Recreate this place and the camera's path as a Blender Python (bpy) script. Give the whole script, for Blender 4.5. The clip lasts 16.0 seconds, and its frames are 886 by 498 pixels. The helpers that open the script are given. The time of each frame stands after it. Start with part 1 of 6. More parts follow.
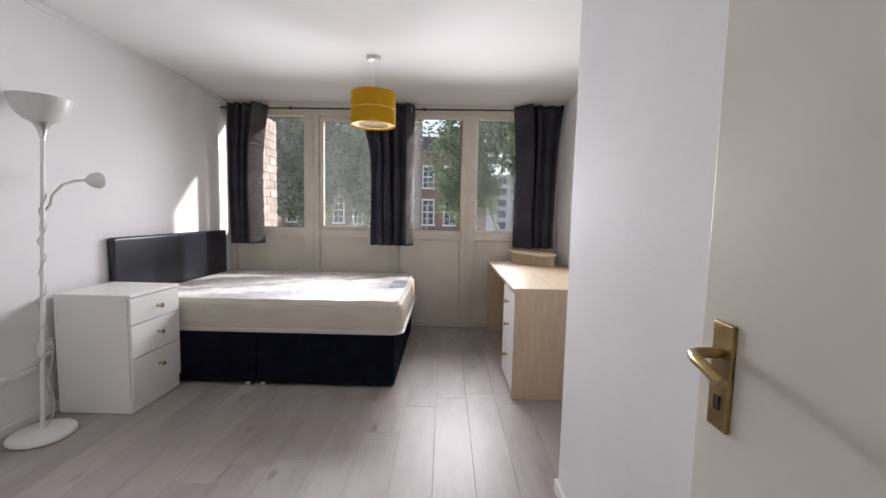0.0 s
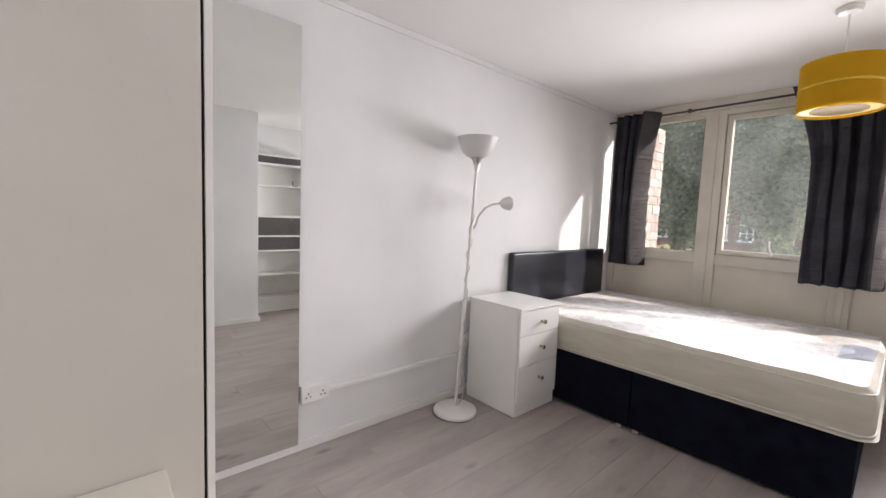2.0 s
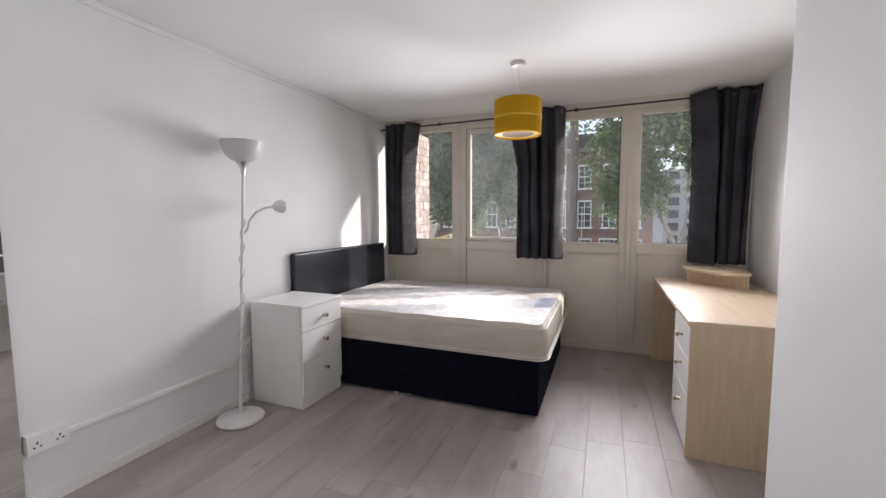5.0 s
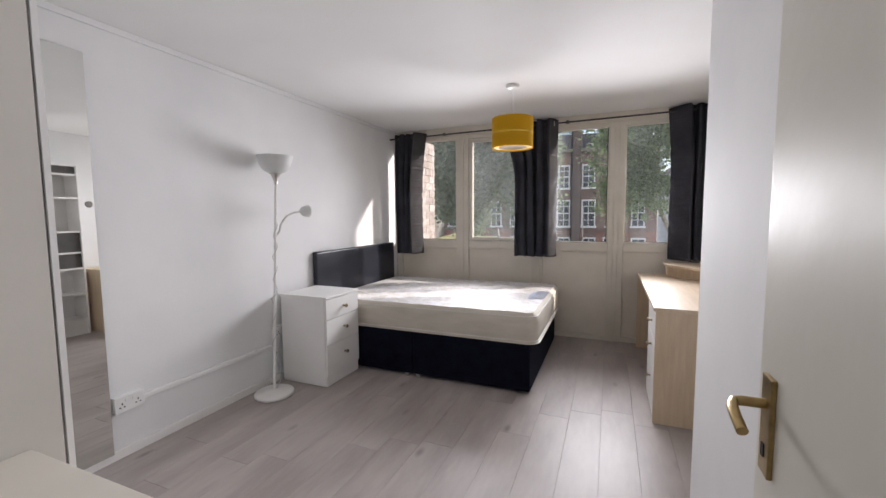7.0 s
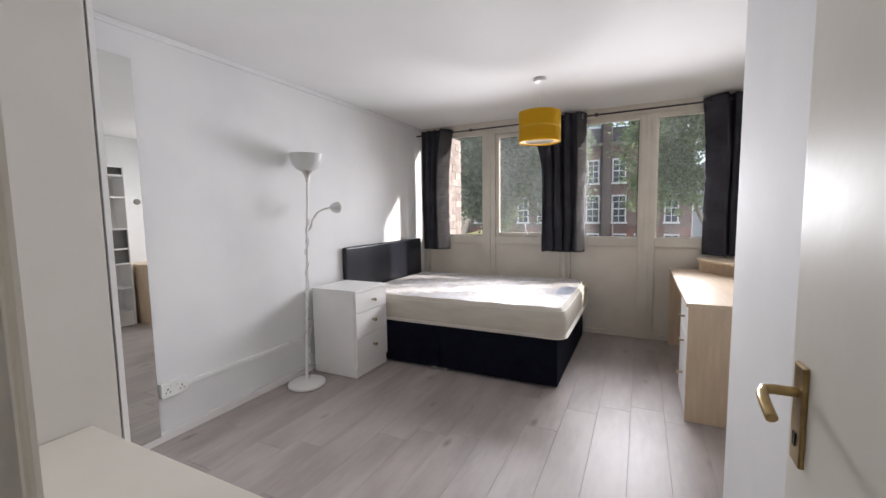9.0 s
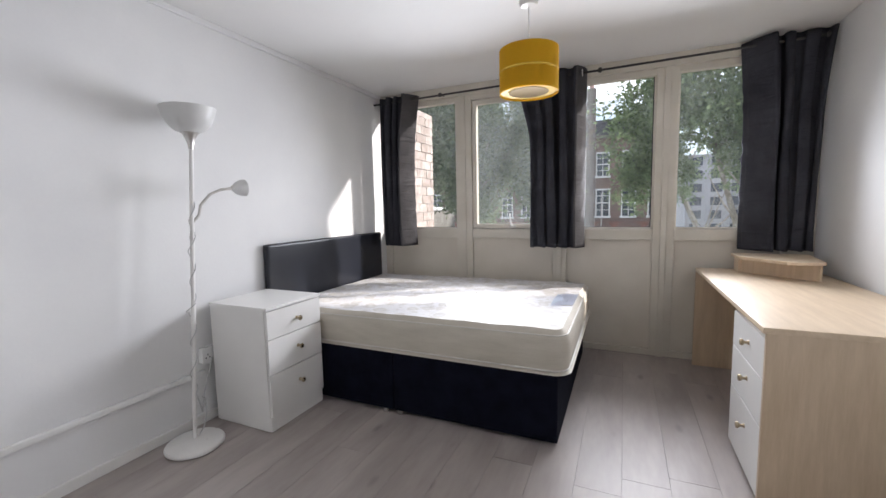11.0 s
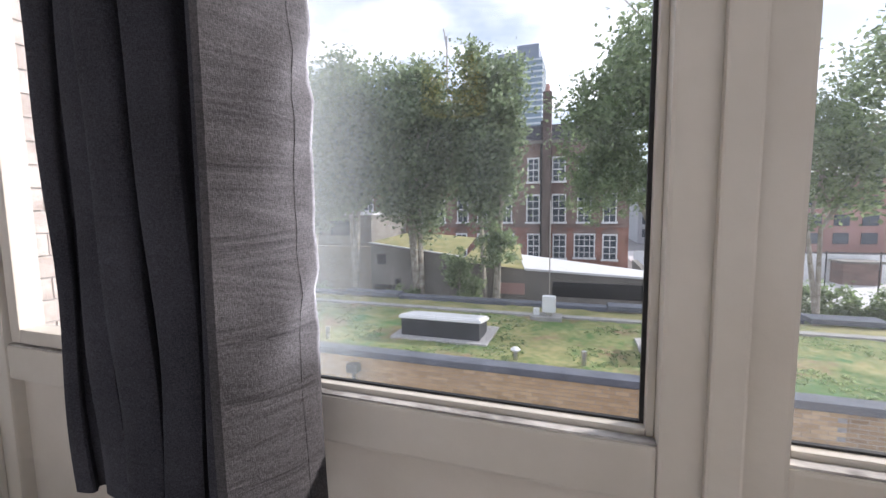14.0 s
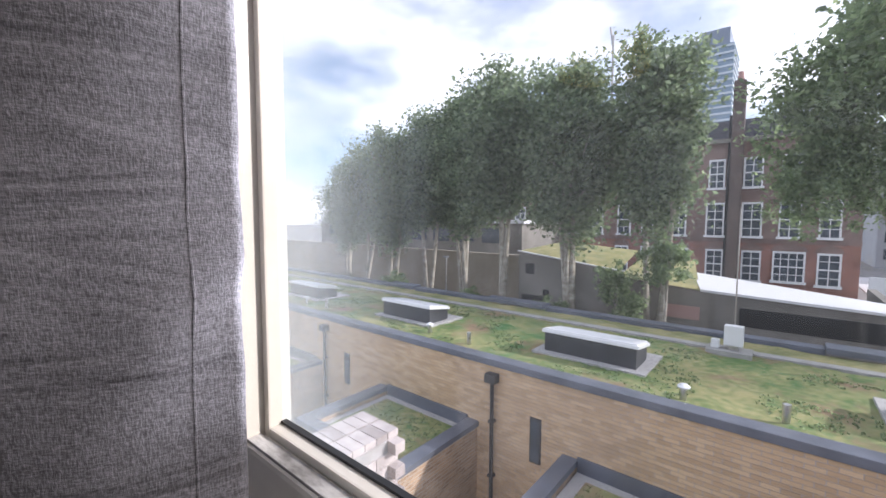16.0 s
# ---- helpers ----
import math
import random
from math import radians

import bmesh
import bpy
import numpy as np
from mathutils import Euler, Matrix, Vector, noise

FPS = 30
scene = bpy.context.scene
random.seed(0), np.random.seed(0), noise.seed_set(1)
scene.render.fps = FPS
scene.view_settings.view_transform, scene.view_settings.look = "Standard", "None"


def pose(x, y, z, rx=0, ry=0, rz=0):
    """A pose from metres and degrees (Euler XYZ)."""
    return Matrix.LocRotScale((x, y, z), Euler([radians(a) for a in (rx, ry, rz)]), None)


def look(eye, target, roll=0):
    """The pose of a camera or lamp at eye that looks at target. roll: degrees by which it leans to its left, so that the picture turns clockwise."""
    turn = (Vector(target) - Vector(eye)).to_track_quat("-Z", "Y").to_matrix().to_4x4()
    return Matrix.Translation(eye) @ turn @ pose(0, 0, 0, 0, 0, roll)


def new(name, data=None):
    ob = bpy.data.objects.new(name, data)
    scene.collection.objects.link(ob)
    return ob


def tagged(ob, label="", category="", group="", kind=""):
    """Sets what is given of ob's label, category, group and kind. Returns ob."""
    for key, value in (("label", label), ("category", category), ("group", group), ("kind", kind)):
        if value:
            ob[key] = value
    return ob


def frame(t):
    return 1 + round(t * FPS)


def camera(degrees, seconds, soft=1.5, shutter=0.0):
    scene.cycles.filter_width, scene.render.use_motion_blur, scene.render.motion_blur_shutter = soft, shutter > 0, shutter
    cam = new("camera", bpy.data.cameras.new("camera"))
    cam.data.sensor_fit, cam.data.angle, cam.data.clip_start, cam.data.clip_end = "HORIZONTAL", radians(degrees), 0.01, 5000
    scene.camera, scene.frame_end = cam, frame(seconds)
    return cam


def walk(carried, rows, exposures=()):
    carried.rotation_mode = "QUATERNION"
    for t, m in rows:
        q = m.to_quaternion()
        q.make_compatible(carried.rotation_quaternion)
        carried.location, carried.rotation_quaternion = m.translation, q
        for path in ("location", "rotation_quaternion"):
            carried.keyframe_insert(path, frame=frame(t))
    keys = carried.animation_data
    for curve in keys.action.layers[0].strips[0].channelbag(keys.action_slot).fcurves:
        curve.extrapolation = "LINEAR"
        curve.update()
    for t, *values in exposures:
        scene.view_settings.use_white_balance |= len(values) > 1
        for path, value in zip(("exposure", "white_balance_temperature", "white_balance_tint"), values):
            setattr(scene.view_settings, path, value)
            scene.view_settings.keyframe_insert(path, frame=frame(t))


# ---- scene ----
cam = camera(95.1, 16.0)
# seconds, eye, target, roll
PATH = [
    (0, (2.329, 0.754, 1.208), (2.318, 2.747, 1.037), 1.3),
    (0.5, (2.271, 1.005, 1.229), (1.725, 2.921, 1.058), 1.8),
    (1, (2.164, 1.101, 1.226), (1.204, 2.848, 1.065), 2.1),
    (1.5, (2.081, 1.065, 1.231), (0.795, 2.589, 1.074), 2.4),
    (2, (2.057, 1.023, 1.262), (0.558, 2.337, 1.097), 2.3),
    (2.5, (2.048, 0.994, 1.264), (0.469, 2.209, 1.099), 2.0),
    (3, (2.108, 1.004, 1.262), (0.57, 2.273, 1.101), 1.5),
    (3.5, (2.2, 1.005, 1.265), (0.833, 2.456, 1.107), 1.0),
    (4, (2.276, 0.981, 1.27), (1.152, 2.627, 1.108), 0.5),
    (4.5, (2.333, 0.974, 1.283), (1.441, 2.756, 1.116), 0.1),
    (5, (2.359, 0.947, 1.29), (1.62, 2.798, 1.127), -0.2),
    (7.5, (2.545, 0.494, 1.338), (1.765, 2.328, 1.169), -0.6),
    (8, (2.561, 0.47, 1.354), (1.689, 2.262, 1.186), -0.6),
    (10.5, (2.334, 1.09, 1.22), (1.458, 2.878, 1.026), -1.0),
    (11, (2.277, 1.464, 1.221), (1.467, 3.281, 1.02), -1.2),
    (11.5, (2.306, 1.951, 1.243), (1.56, 3.795, 1.035), -1.4),
    (12, (2.352, 2.458, 1.24), (1.627, 4.313, 1.055), -1.2),
    (12.5, (2.391, 2.974, 1.285), (1.711, 4.845, 1.091), -1.1),
    (13, (2.432, 3.51, 1.316), (1.794, 5.395, 1.12), -0.8),
    (13.5, (2.412, 3.989, 1.344), (1.809, 5.886, 1.149), -0.5),
    (14, (2.38, 4.44, 1.354), (1.741, 6.326, 1.165), -0.7),
    (14.5, (2.322, 4.757, 1.323), (1.512, 6.577, 1.153), -0.5),
    (15, (2.312, 4.834, 1.326), (1.226, 6.506, 1.172), -0.1),
    (15.5, (2.345, 4.824, 1.31), (1.032, 6.327, 1.174), 0.2),
    (16, (2.325, 4.830, 1.293), (1.045, 6.359, 1.151), 0.2),
]
EXPOSURES = [(0.0, 0.55, 6600, 17), (1.0, 0.62, 6600, 17), (2.5, 0.8, 6900, 18), (3.5, 0.74, 6800, 18), (5.0, 0.5, 6600, 17), (8.0, 0.5, 6600, 17), (10.5, 0.66, 6400, 14), (11.5, 0.6, 6300, 15), (12.5, 0.48, 6200, 16), (13.5, 0.46, 6200, 17), (14.2, 0.56, 6300, 19), (14.6, 0.57, 6250, 19), (15.2, 0.46, 6200, 20), (16.0, 0.43, 6150, 20)]
walk(cam, [(t, look(eye, target, roll)) for t, eye, target, roll in PATH], EXPOSURES)

# ---- light: sun and a partly cloudy sky ----
SUN_AZ = math.atan2(0.575, 1.0)
SUN_EL = radians(27.3)
world = bpy.data.worlds.new("sky")
scene.world = world
world.use_nodes = True
wt = world.node_tree
wt.nodes.clear()
w_out = wt.nodes.new("ShaderNodeOutputWorld")
w_bg = wt.nodes.new("ShaderNodeBackground")
w_sky = wt.nodes.new("ShaderNodeTexSky")
w_sky.sky_type = "NISHITA"
w_sky.sun_disc = False
w_sky.sun_elevation = SUN_EL
w_sky.sun_rotation = math.pi / 2 - SUN_AZ
w_co = wt.nodes.new("ShaderNodeTexCoord")
w_map = wt.nodes.new("ShaderNodeMapping")
w_map.inputs["Scale"].default_value = (1.0, 1.0, 2.6)
w_noise = wt.nodes.new("ShaderNodeTexNoise")
w_noise.inputs["Scale"].default_value = 2.4
w_noise.inputs["Detail"].default_value = 7
w_noise.inputs["Roughness"].default_value = 0.55
w_ramp = wt.nodes.new("ShaderNodeValToRGB")
w_ramp.color_ramp.elements[0].position = 0.34
w_ramp.color_ramp.elements[1].position = 0.62
w_n2 = wt.nodes.new("ShaderNodeTexNoise")
w_n2.inputs["Scale"].default_value = 5.0
w_n2.inputs["Detail"].default_value = 5
w_cl = wt.nodes.new("ShaderNodeValToRGB")
w_cl.color_ramp.elements[0].position = 0.38
w_cl.color_ramp.elements[0].color = (5.6, 5.9, 6.5, 1)
w_cl.color_ramp.elements[1].position = 0.6
w_cl.color_ramp.elements[1].color = (9.0, 9.0, 9.0, 1)
w_mix = wt.nodes.new("ShaderNodeMix")
w_mix.data_type = "RGBA"
wt.links.new(w_co.outputs["Generated"], w_map.inputs["Vector"])
wt.links.new(w_map.outputs["Vector"], w_noise.inputs["Vector"])
wt.links.new(w_map.outputs["Vector"], w_n2.inputs["Vector"])
wt.links.new(w_noise.outputs["Fac"], w_ramp.inputs["Fac"])
wt.links.new(w_n2.outputs["Fac"], w_cl.inputs["Fac"])
wt.links.new(w_ramp.outputs["Color"], w_mix.inputs["Factor"])
wt.links.new(w_sky.outputs["Color"], w_mix.inputs["A"])
wt.links.new(w_cl.outputs["Color"], w_mix.inputs["B"])
wt.links.new(w_mix.outputs["Result"], w_bg.inputs["Color"])
w_bg.inputs["Strength"].default_value = 0.15
wt.links.new(w_bg.outputs["Background"], w_out.inputs["Surface"])

sun_data = bpy.data.lights.new("sun", "SUN")
sun_data.energy = 4.0
sun_data.angle = radians(2.2)
sun_data.color = (1.0, 0.95, 0.87)
sun = new("sun", sun_data)
sun.matrix_world = look((40 * math.cos(SUN_AZ), 40 * math.sin(SUN_AZ), 40 * math.tan(SUN_EL)), (0, 0, 0))

# daylight standing in the window's opening
sky_data = bpy.data.lights.new("window_daylight", "AREA")
sky_data.shape = "RECTANGLE"
sky_data.size, sky_data.size_y = 2.3, 0.55
sky_data.energy = 43
sky_data.spread = radians(110)
sky_data.color = (0.935, 0.965, 1.0)
sky_lamp = new("window_daylight", sky_data)
sky_lamp.matrix_world = look((1.98, 4.998, 1.4), (1.98, 0.0, 1.05))


# ---- materials ----
def nodes_of(name):
    m = bpy.data.materials.new(name)
    m.use_nodes = True
    return m, m.node_tree, m.node_tree.nodes["Principled BSDF"]


def mat(name, dark, light, rough=0.6, scale=8.0, detail=4.0, bump=0.0, bump_scale=60.0, metal=0.0, stretch=(1, 1, 1), rough_var=0.08, per_piece=0.0, spec=0.5, coat=0.0, fine=0.25, knots=0.0):
    """Two noises mixed into the colour (stains and grain), a fine bump and a rough variation."""
    m, t, p = nodes_of(name)
    co = t.nodes.new("ShaderNodeTexCoord")
    mp = t.nodes.new("ShaderNodeMapping")
    mp.inputs["Scale"].default_value = stretch
    t.links.new(co.outputs["Object"], mp.inputs["Vector"])
    n1 = t.nodes.new("ShaderNodeTexNoise")
    n1.inputs["Scale"].default_value = scale
    n1.inputs["Detail"].default_value = detail
    n2 = t.nodes.new("ShaderNodeTexNoise")
    n2.inputs["Scale"].default_value = bump_scale
    n2.inputs["Detail"].default_value = 3
    for n in (n1, n2):
        t.links.new(mp.outputs["Vector"], n.inputs["Vector"])
    add = t.nodes.new("ShaderNodeMath")
    add.operation = "MULTIPLY_ADD"
    add.inputs[1].default_value = fine
    t.links.new(n2.outputs["Fac"], add.inputs[0])
    sub = t.nodes.new("ShaderNodeMath")
    sub.operation = "SUBTRACT"
    sub.inputs[1].default_value = fine * 0.5
    t.links.new(n1.outputs["Fac"], sub.inputs[0])
    t.links.new(sub.outputs[0], add.inputs[2])
    source = add
    if per_piece:
        info = t.nodes.new("ShaderNodeObjectInfo")
        far = t.nodes.new("ShaderNodeVectorMath")
        far.operation = "MULTIPLY_ADD"
        far.inputs[1].default_value = (61, 83, 47)
        t.links.new(info.outputs["Random"], far.inputs[0])
        t.links.new(co.outputs["Object"], far.inputs[2])
        t.links.new(far.outputs[0], mp.inputs["Vector"])
        mul = t.nodes.new("ShaderNodeMath")
        mul.operation = "MULTIPLY_ADD"
        mul.inputs[1].default_value = per_piece
        mul.inputs[2].default_value = -per_piece / 2
        t.links.new(info.outputs["Random"], mul.inputs[0])
        plus = t.nodes.new("ShaderNodeMath")
        t.links.new(add.outputs[0], plus.inputs[0])
        t.links.new(mul.outputs[0], plus.inputs[1])
        source = plus
    ramp = t.nodes.new("ShaderNodeValToRGB")
    ramp.color_ramp.elements[0].position = 0.3
    ramp.color_ramp.elements[1].position = 0.7
    ramp.color_ramp.elements[0].color = (*dark, 1)
    ramp.color_ramp.elements[1].color = (*light, 1)
    t.links.new(source.outputs[0], ramp.inputs["Fac"])
    if knots:
        km = t.nodes.new("ShaderNodeMapping")
        km.inputs["Scale"].default_value = (2.6, 1.1, 1)
        t.links.new(mp.inputs["Vector"].links[0].from_socket, km.inputs["Vector"])
        vor = t.nodes.new("ShaderNodeTexVoronoi")
        vor.inputs["Scale"].default_value = 1.9
        t.links.new(km.outputs["Vector"], vor.inputs["Vector"])
        kr = t.nodes.new("ShaderNodeMapRange")
        kr.inputs["From Min"].default_value = 0.02
        kr.inputs["From Max"].default_value = 0.13
        kr.inputs["To Min"].default_value = 1 - knots
        kr.inputs["To Max"].default_value = 1.0
        t.links.new(vor.outputs["Distance"], kr.inputs["Value"])
        sc = t.nodes.new("ShaderNodeVectorMath")
        sc.operation = "SCALE"
        t.links.new(ramp.outputs["Color"], sc.inputs[0])
        t.links.new(kr.outputs["Result"], sc.inputs["Scale"])
        t.links.new(sc.outputs[0], p.inputs["Base Color"])
    else:
        t.links.new(ramp.outputs["Color"], p.inputs["Base Color"])
    rr = t.nodes.new("ShaderNodeMapRange")
    rr.inputs["To Min"].default_value = max(0.02, rough - rough_var)
    rr.inputs["To Max"].default_value = min(1.0, rough + rough_var)
    t.links.new(n1.outputs["Fac"], rr.inputs["Value"])
    t.links.new(rr.outputs["Result"], p.inputs["Roughness"])
    p.inputs["Metallic"].default_value = metal
    p.inputs["Specular IOR Level"].default_value = spec
    p.inputs["Coat Weight"].default_value = coat
    if bump:
        b = t.nodes.new("ShaderNodeBump")
        b.inputs["Strength"].default_value = bump
        b.inputs["Distance"].default_value = 0.01
        t.links.new(n2.outputs["Fac"], b.inputs["Height"])
        t.links.new(b.outputs["Normal"], p.inputs["Normal"])
    return m


def g(v, tint=(1, 1, 1)):
    return (v * tint[0], v * tint[1], v * tint[2])


M_WALL = mat("white_wall_paint", (0.71, 0.71, 0.715), (0.79, 0.79, 0.785), 0.75, 1.6, 5, 0.045, 70, fine=0.12)
M_CEIL = mat("ceiling_paint", (0.75, 0.74, 0.73), (0.80, 0.80, 0.79), 0.8, 1.2, 4, 0.08, 70, fine=0.1)
M_TRIM = mat("white_gloss_trim", (0.74, 0.73, 0.71), (0.80, 0.79, 0.77), 0.35, 5, 4, 0.04, 40, fine=0.1)
M_FRAME = mat("cream_frame_paint", (0.57, 0.53, 0.455), (0.65, 0.61, 0.535), 0.4, 4, 5, 0.06, 50, fine=0.15)
M_SILL = mat("flaking_sill_paint", (0.10, 0.09, 0.08), (0.66, 0.64, 0.60), 0.7, 14, 8, 0.3, 60, stretch=(0.5, 1, 1), fine=0.5)
M_PANEL = mat("cream_panel_paint", (0.60, 0.55, 0.475), (0.68, 0.63, 0.55), 0.5, 3, 5, 0.06, 60, fine=0.12)
M_DOOR = mat("door_gloss_paint", (0.66, 0.635, 0.57), (0.72, 0.695, 0.63), 0.42, 2.5, 4, 0.3, 7, rough_var=0.05, fine=0.1, spec=0.07)
M_FLOOR = mat("grey_oak_laminate", (0.30, 0.262, 0.245), (0.42, 0.375, 0.352), 0.42, 2.2, 6, 0.04, 14, stretch=(3.2, 0.7, 1), rough_var=0.08, per_piece=0.07, fine=0.22, knots=0.42)
M_GAP = mat("dark_joint", (0.19, 0.17, 0.16), (0.24, 0.22, 0.205), 0.9)
M_WHITE = mat("white_melamine", (0.76, 0.75, 0.73), (0.82, 0.81, 0.79), 0.38, 3, 3, 0.02, 80, fine=0.06)
M_DARKBACK = mat("dark_back_panel", (0.055, 0.05, 0.048), (0.085, 0.08, 0.075), 0.6, 6)
M_BEECH = mat("beech_laminate", (0.585, 0.455, 0.315), (0.69, 0.555, 0.40), 0.46, 4.0, 6, 0.03, 22, stretch=(9, 0.9, 9), rough_var=0.07, fine=0.3)
M_BEECH_UP = mat("beech_laminate_upright", (0.56, 0.43, 0.295), (0.66, 0.52, 0.37), 0.4, 4.0, 6, 0.03, 22, stretch=(9, 9, 0.9), rough_var=0.07, fine=0.3)
M_BEIGE = mat("beige_board", (0.58, 0.55, 0.50), (0.64, 0.61, 0.56), 0.45, 2, 4, 0.03, 60, fine=0.08)
M_CREAM = mat("cream_melamine", (0.70, 0.66, 0.58), (0.76, 0.72, 0.64), 0.42, 3, 3, 0.02, 80, fine=0.06)
M_BLACK = mat("black_fabric", (0.0035, 0.004, 0.009), (0.008, 0.009, 0.018), 0.9, 14, 4, 0.15, 300, fine=0.4, spec=0.08)
M_LEATHER = mat("black_faux_leather", (0.0075, 0.0095, 0.0165), (0.012, 0.0145, 0.023), 0.33, 3, 3, 0.03, 420, rough_var=0.03, fine=0.2)
M_METAL = mat("brushed_steel", (0.5, 0.49, 0.47), (0.68, 0.66, 0.63), 0.3, 20, 3, metal=1.0)
M_EYELET = mat("dull_steel", (0.20, 0.20, 0.21), (0.32, 0.32, 0.33), 0.35, 20, 3, metal=1.0)
M_KNOB = mat("satin_nickel", (0.33, 0.26, 0.17), (0.50, 0.42, 0.30), 0.28, 20, 3, metal=1.0)
M_BRASS = mat("aged_brass", (0.30, 0.21, 0.09), (0.55, 0.41, 0.20), 0.32, 18, 5, 0.05, 80, metal=1.0)
M_ROD = mat("black_metal", (0.02, 0.018, 0.018), (0.04, 0.036, 0.034), 0.4, 15, 3)
M_LAMP = mat("white_lamp_enamel", (0.74, 0.73, 0.71), (0.80, 0.79, 0.77), 0.3, 6, 3, fine=0.05)
M_CABLE = mat("clear_grey_cable", (0.45, 0.45, 0.45), (0.6, 0.6, 0.6), 0.35, 30)
M_PLASTIC = mat("white_plastic", (0.76, 0.76, 0.75), (0.82, 0.82, 0.80), 0.3, 6, 3, fine=0.05)
M_SLOT = mat("black_slot", (0.012, 0.012, 0.012), (0.02, 0.02, 0.02), 0.6)
M_DISC = mat("grey_disc", (0.26, 0.24, 0.22), (0.34, 0.32, 0.30), 0.45, 20)
M_TAG = mat("pale_blue_label", (0.54, 0.56, 0.64), (0.60, 0.62, 0.70), 0.45, 6, fine=0.1)
M_TAG2 = mat("slate_blue_print", (0.33, 0.37, 0.45), (0.39, 0.43, 0.51), 0.45, 6)


def translucent_mat(name, dark, light, share, tint, scale=900.0, rough=0.9, weave=True, creased=False):
    """Cloth or shade: a diffuse front that lets some light through."""
    m, t, p = nodes_of(name)
    co = t.nodes.new("ShaderNodeTexCoord")
    n1 = t.nodes.new("ShaderNodeTexNoise")
    n1.inputs["Scale"].default_value = 5
    n1.inputs["Detail"].default_value = 6
    t.links.new(co.outputs["Object"], n1.inputs["Vector"])
    fac = n1.outputs["Fac"]
    bump_in = None
    if weave:
        waves = []
        for stretch in ((1, 1, 0.28), (0.28, 0.28, 1)):
            mp = t.nodes.new("ShaderNodeMapping")
            mp.inputs["Scale"].default_value = stretch
            t.links.new(co.outputs["Object"], mp.inputs["Vector"])
            n = t.nodes.new("ShaderNodeTexNoise")
            n.inputs["Scale"].default_value = scale
            n.inputs["Detail"].default_value = 2
            t.links.new(mp.outputs["Vector"], n.inputs["Vector"])
            waves.append(n)
        a = t.nodes.new("ShaderNodeMath")
        t.links.new(waves[0].outputs["Fac"], a.inputs[0])
        t.links.new(waves[1].outputs["Fac"], a.inputs[1])
        b = t.nodes.new("ShaderNodeMath")
        b.operation = "MULTIPLY_ADD"
        b.inputs[1].default_value = 0.56
        b.inputs[2].default_value = -0.31
        t.links.new(a.outputs[0], b.inputs[0])
        c = t.nodes.new("ShaderNodeMath")
        c.operation = "MULTIPLY_ADD"
        c.inputs[1].default_value = 0.5
        t.links.new(fac, c.inputs[0])
        t.links.new(b.outputs[0], c.inputs[2])
        fac = c.outputs[0]
        bump_in = a.outputs[0]
    ramp = t.nodes.new("ShaderNodeValToRGB")
    ramp.color_ramp.elements[0].position = 0.3
    ramp.color_ramp.elements[1].position = 0.75
    ramp.color_ramp.elements[0].color = (*dark, 1)
    ramp.color_ramp.elements[1].color = (*light, 1)
    t.links.new(fac, ramp.inputs["Fac"])
    t.links.new(ramp.outputs["Color"], p.inputs["Base Color"])
    p.inputs["Roughness"].default_value = rough
    p.inputs["Specular IOR Level"].default_value = 0.2
    if bump_in:
        bn = t.nodes.new("ShaderNodeBump")
        bn.inputs["Strength"].default_value = 0.3
        bn.inputs["Distance"].default_value = 0.002
        t.links.new(bump_in, bn.inputs["Height"])
        t.links.new(bn.outputs["Normal"], p.inputs["Normal"])
    if creased:
        # soft sideways creases from folding
        cm = t.nodes.new("ShaderNodeMapping")
        cm.inputs["Scale"].default_value = (2.0, 2.0, 11.0)
        t.links.new(co.outputs["Object"], cm.inputs["Vector"])
        cn = t.nodes.new("ShaderNodeTexNoise")
        cn.inputs["Scale"].default_value = 1.6
        cn.inputs["Detail"].default_value = 3
        cn.inputs["Distortion"].default_value = 0.6
        t.links.new(cm.outputs["Vector"], cn.inputs["Vector"])
        cb = t.nodes.new("ShaderNodeBump")
        cb.inputs["Strength"].default_value = 0.8
        cb.inputs["Distance"].default_value = 0.02
        t.links.new(cn.outputs["Fac"], cb.inputs["Height"])
        t.links.new(bn.outputs["Normal"], cb.inputs["Normal"])
        t.links.new(cb.outputs["Normal"], p.inputs["Normal"])
    tr = t.nodes.new("ShaderNodeBsdfTranslucent")
    tr.inputs["Color"].default_value = (*tint, 1)
    mx = t.nodes.new("ShaderNodeMixShader")
    mx.inputs[0].default_value = share
    t.links.new(p.outputs[0], mx.inputs[1])
    t.links.new(tr.outputs[0], mx.inputs[2])
    t.links.new(mx.outputs[0], t.nodes["Material Output"].inputs["Surface"])
    return m


M_CURTAIN = translucent_mat("charcoal_woven_curtain", (0.014, 0.0145, 0.0195), (0.068, 0.069, 0.083), 0.014, (0.25, 0.23, 0.24), creased=True)
# the same cloth made paler: sunlight on the turned ends put into its colour
M_CURTAIN_SUNLIT = translucent_mat("sunlit_curtain_cloth", (0.036, 0.0345, 0.036), (0.122, 0.117, 0.122), 0.04, (0.3, 0.28, 0.29), 700.0, creased=True)
M_SHADE = translucent_mat("mustard_shade_fabric", (0.55, 0.33, 0.015), (0.66, 0.42, 0.03), 0.45, (0.8, 0.55, 0.06), 700)
M_BOWL = translucent_mat("white_lamp_plastic", (0.74, 0.74, 0.73), (0.8, 0.8, 0.79), 0.35, (0.8, 0.8, 0.8), rough=0.3, weave=False)
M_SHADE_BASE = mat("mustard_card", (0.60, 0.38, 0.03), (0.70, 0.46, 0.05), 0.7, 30)
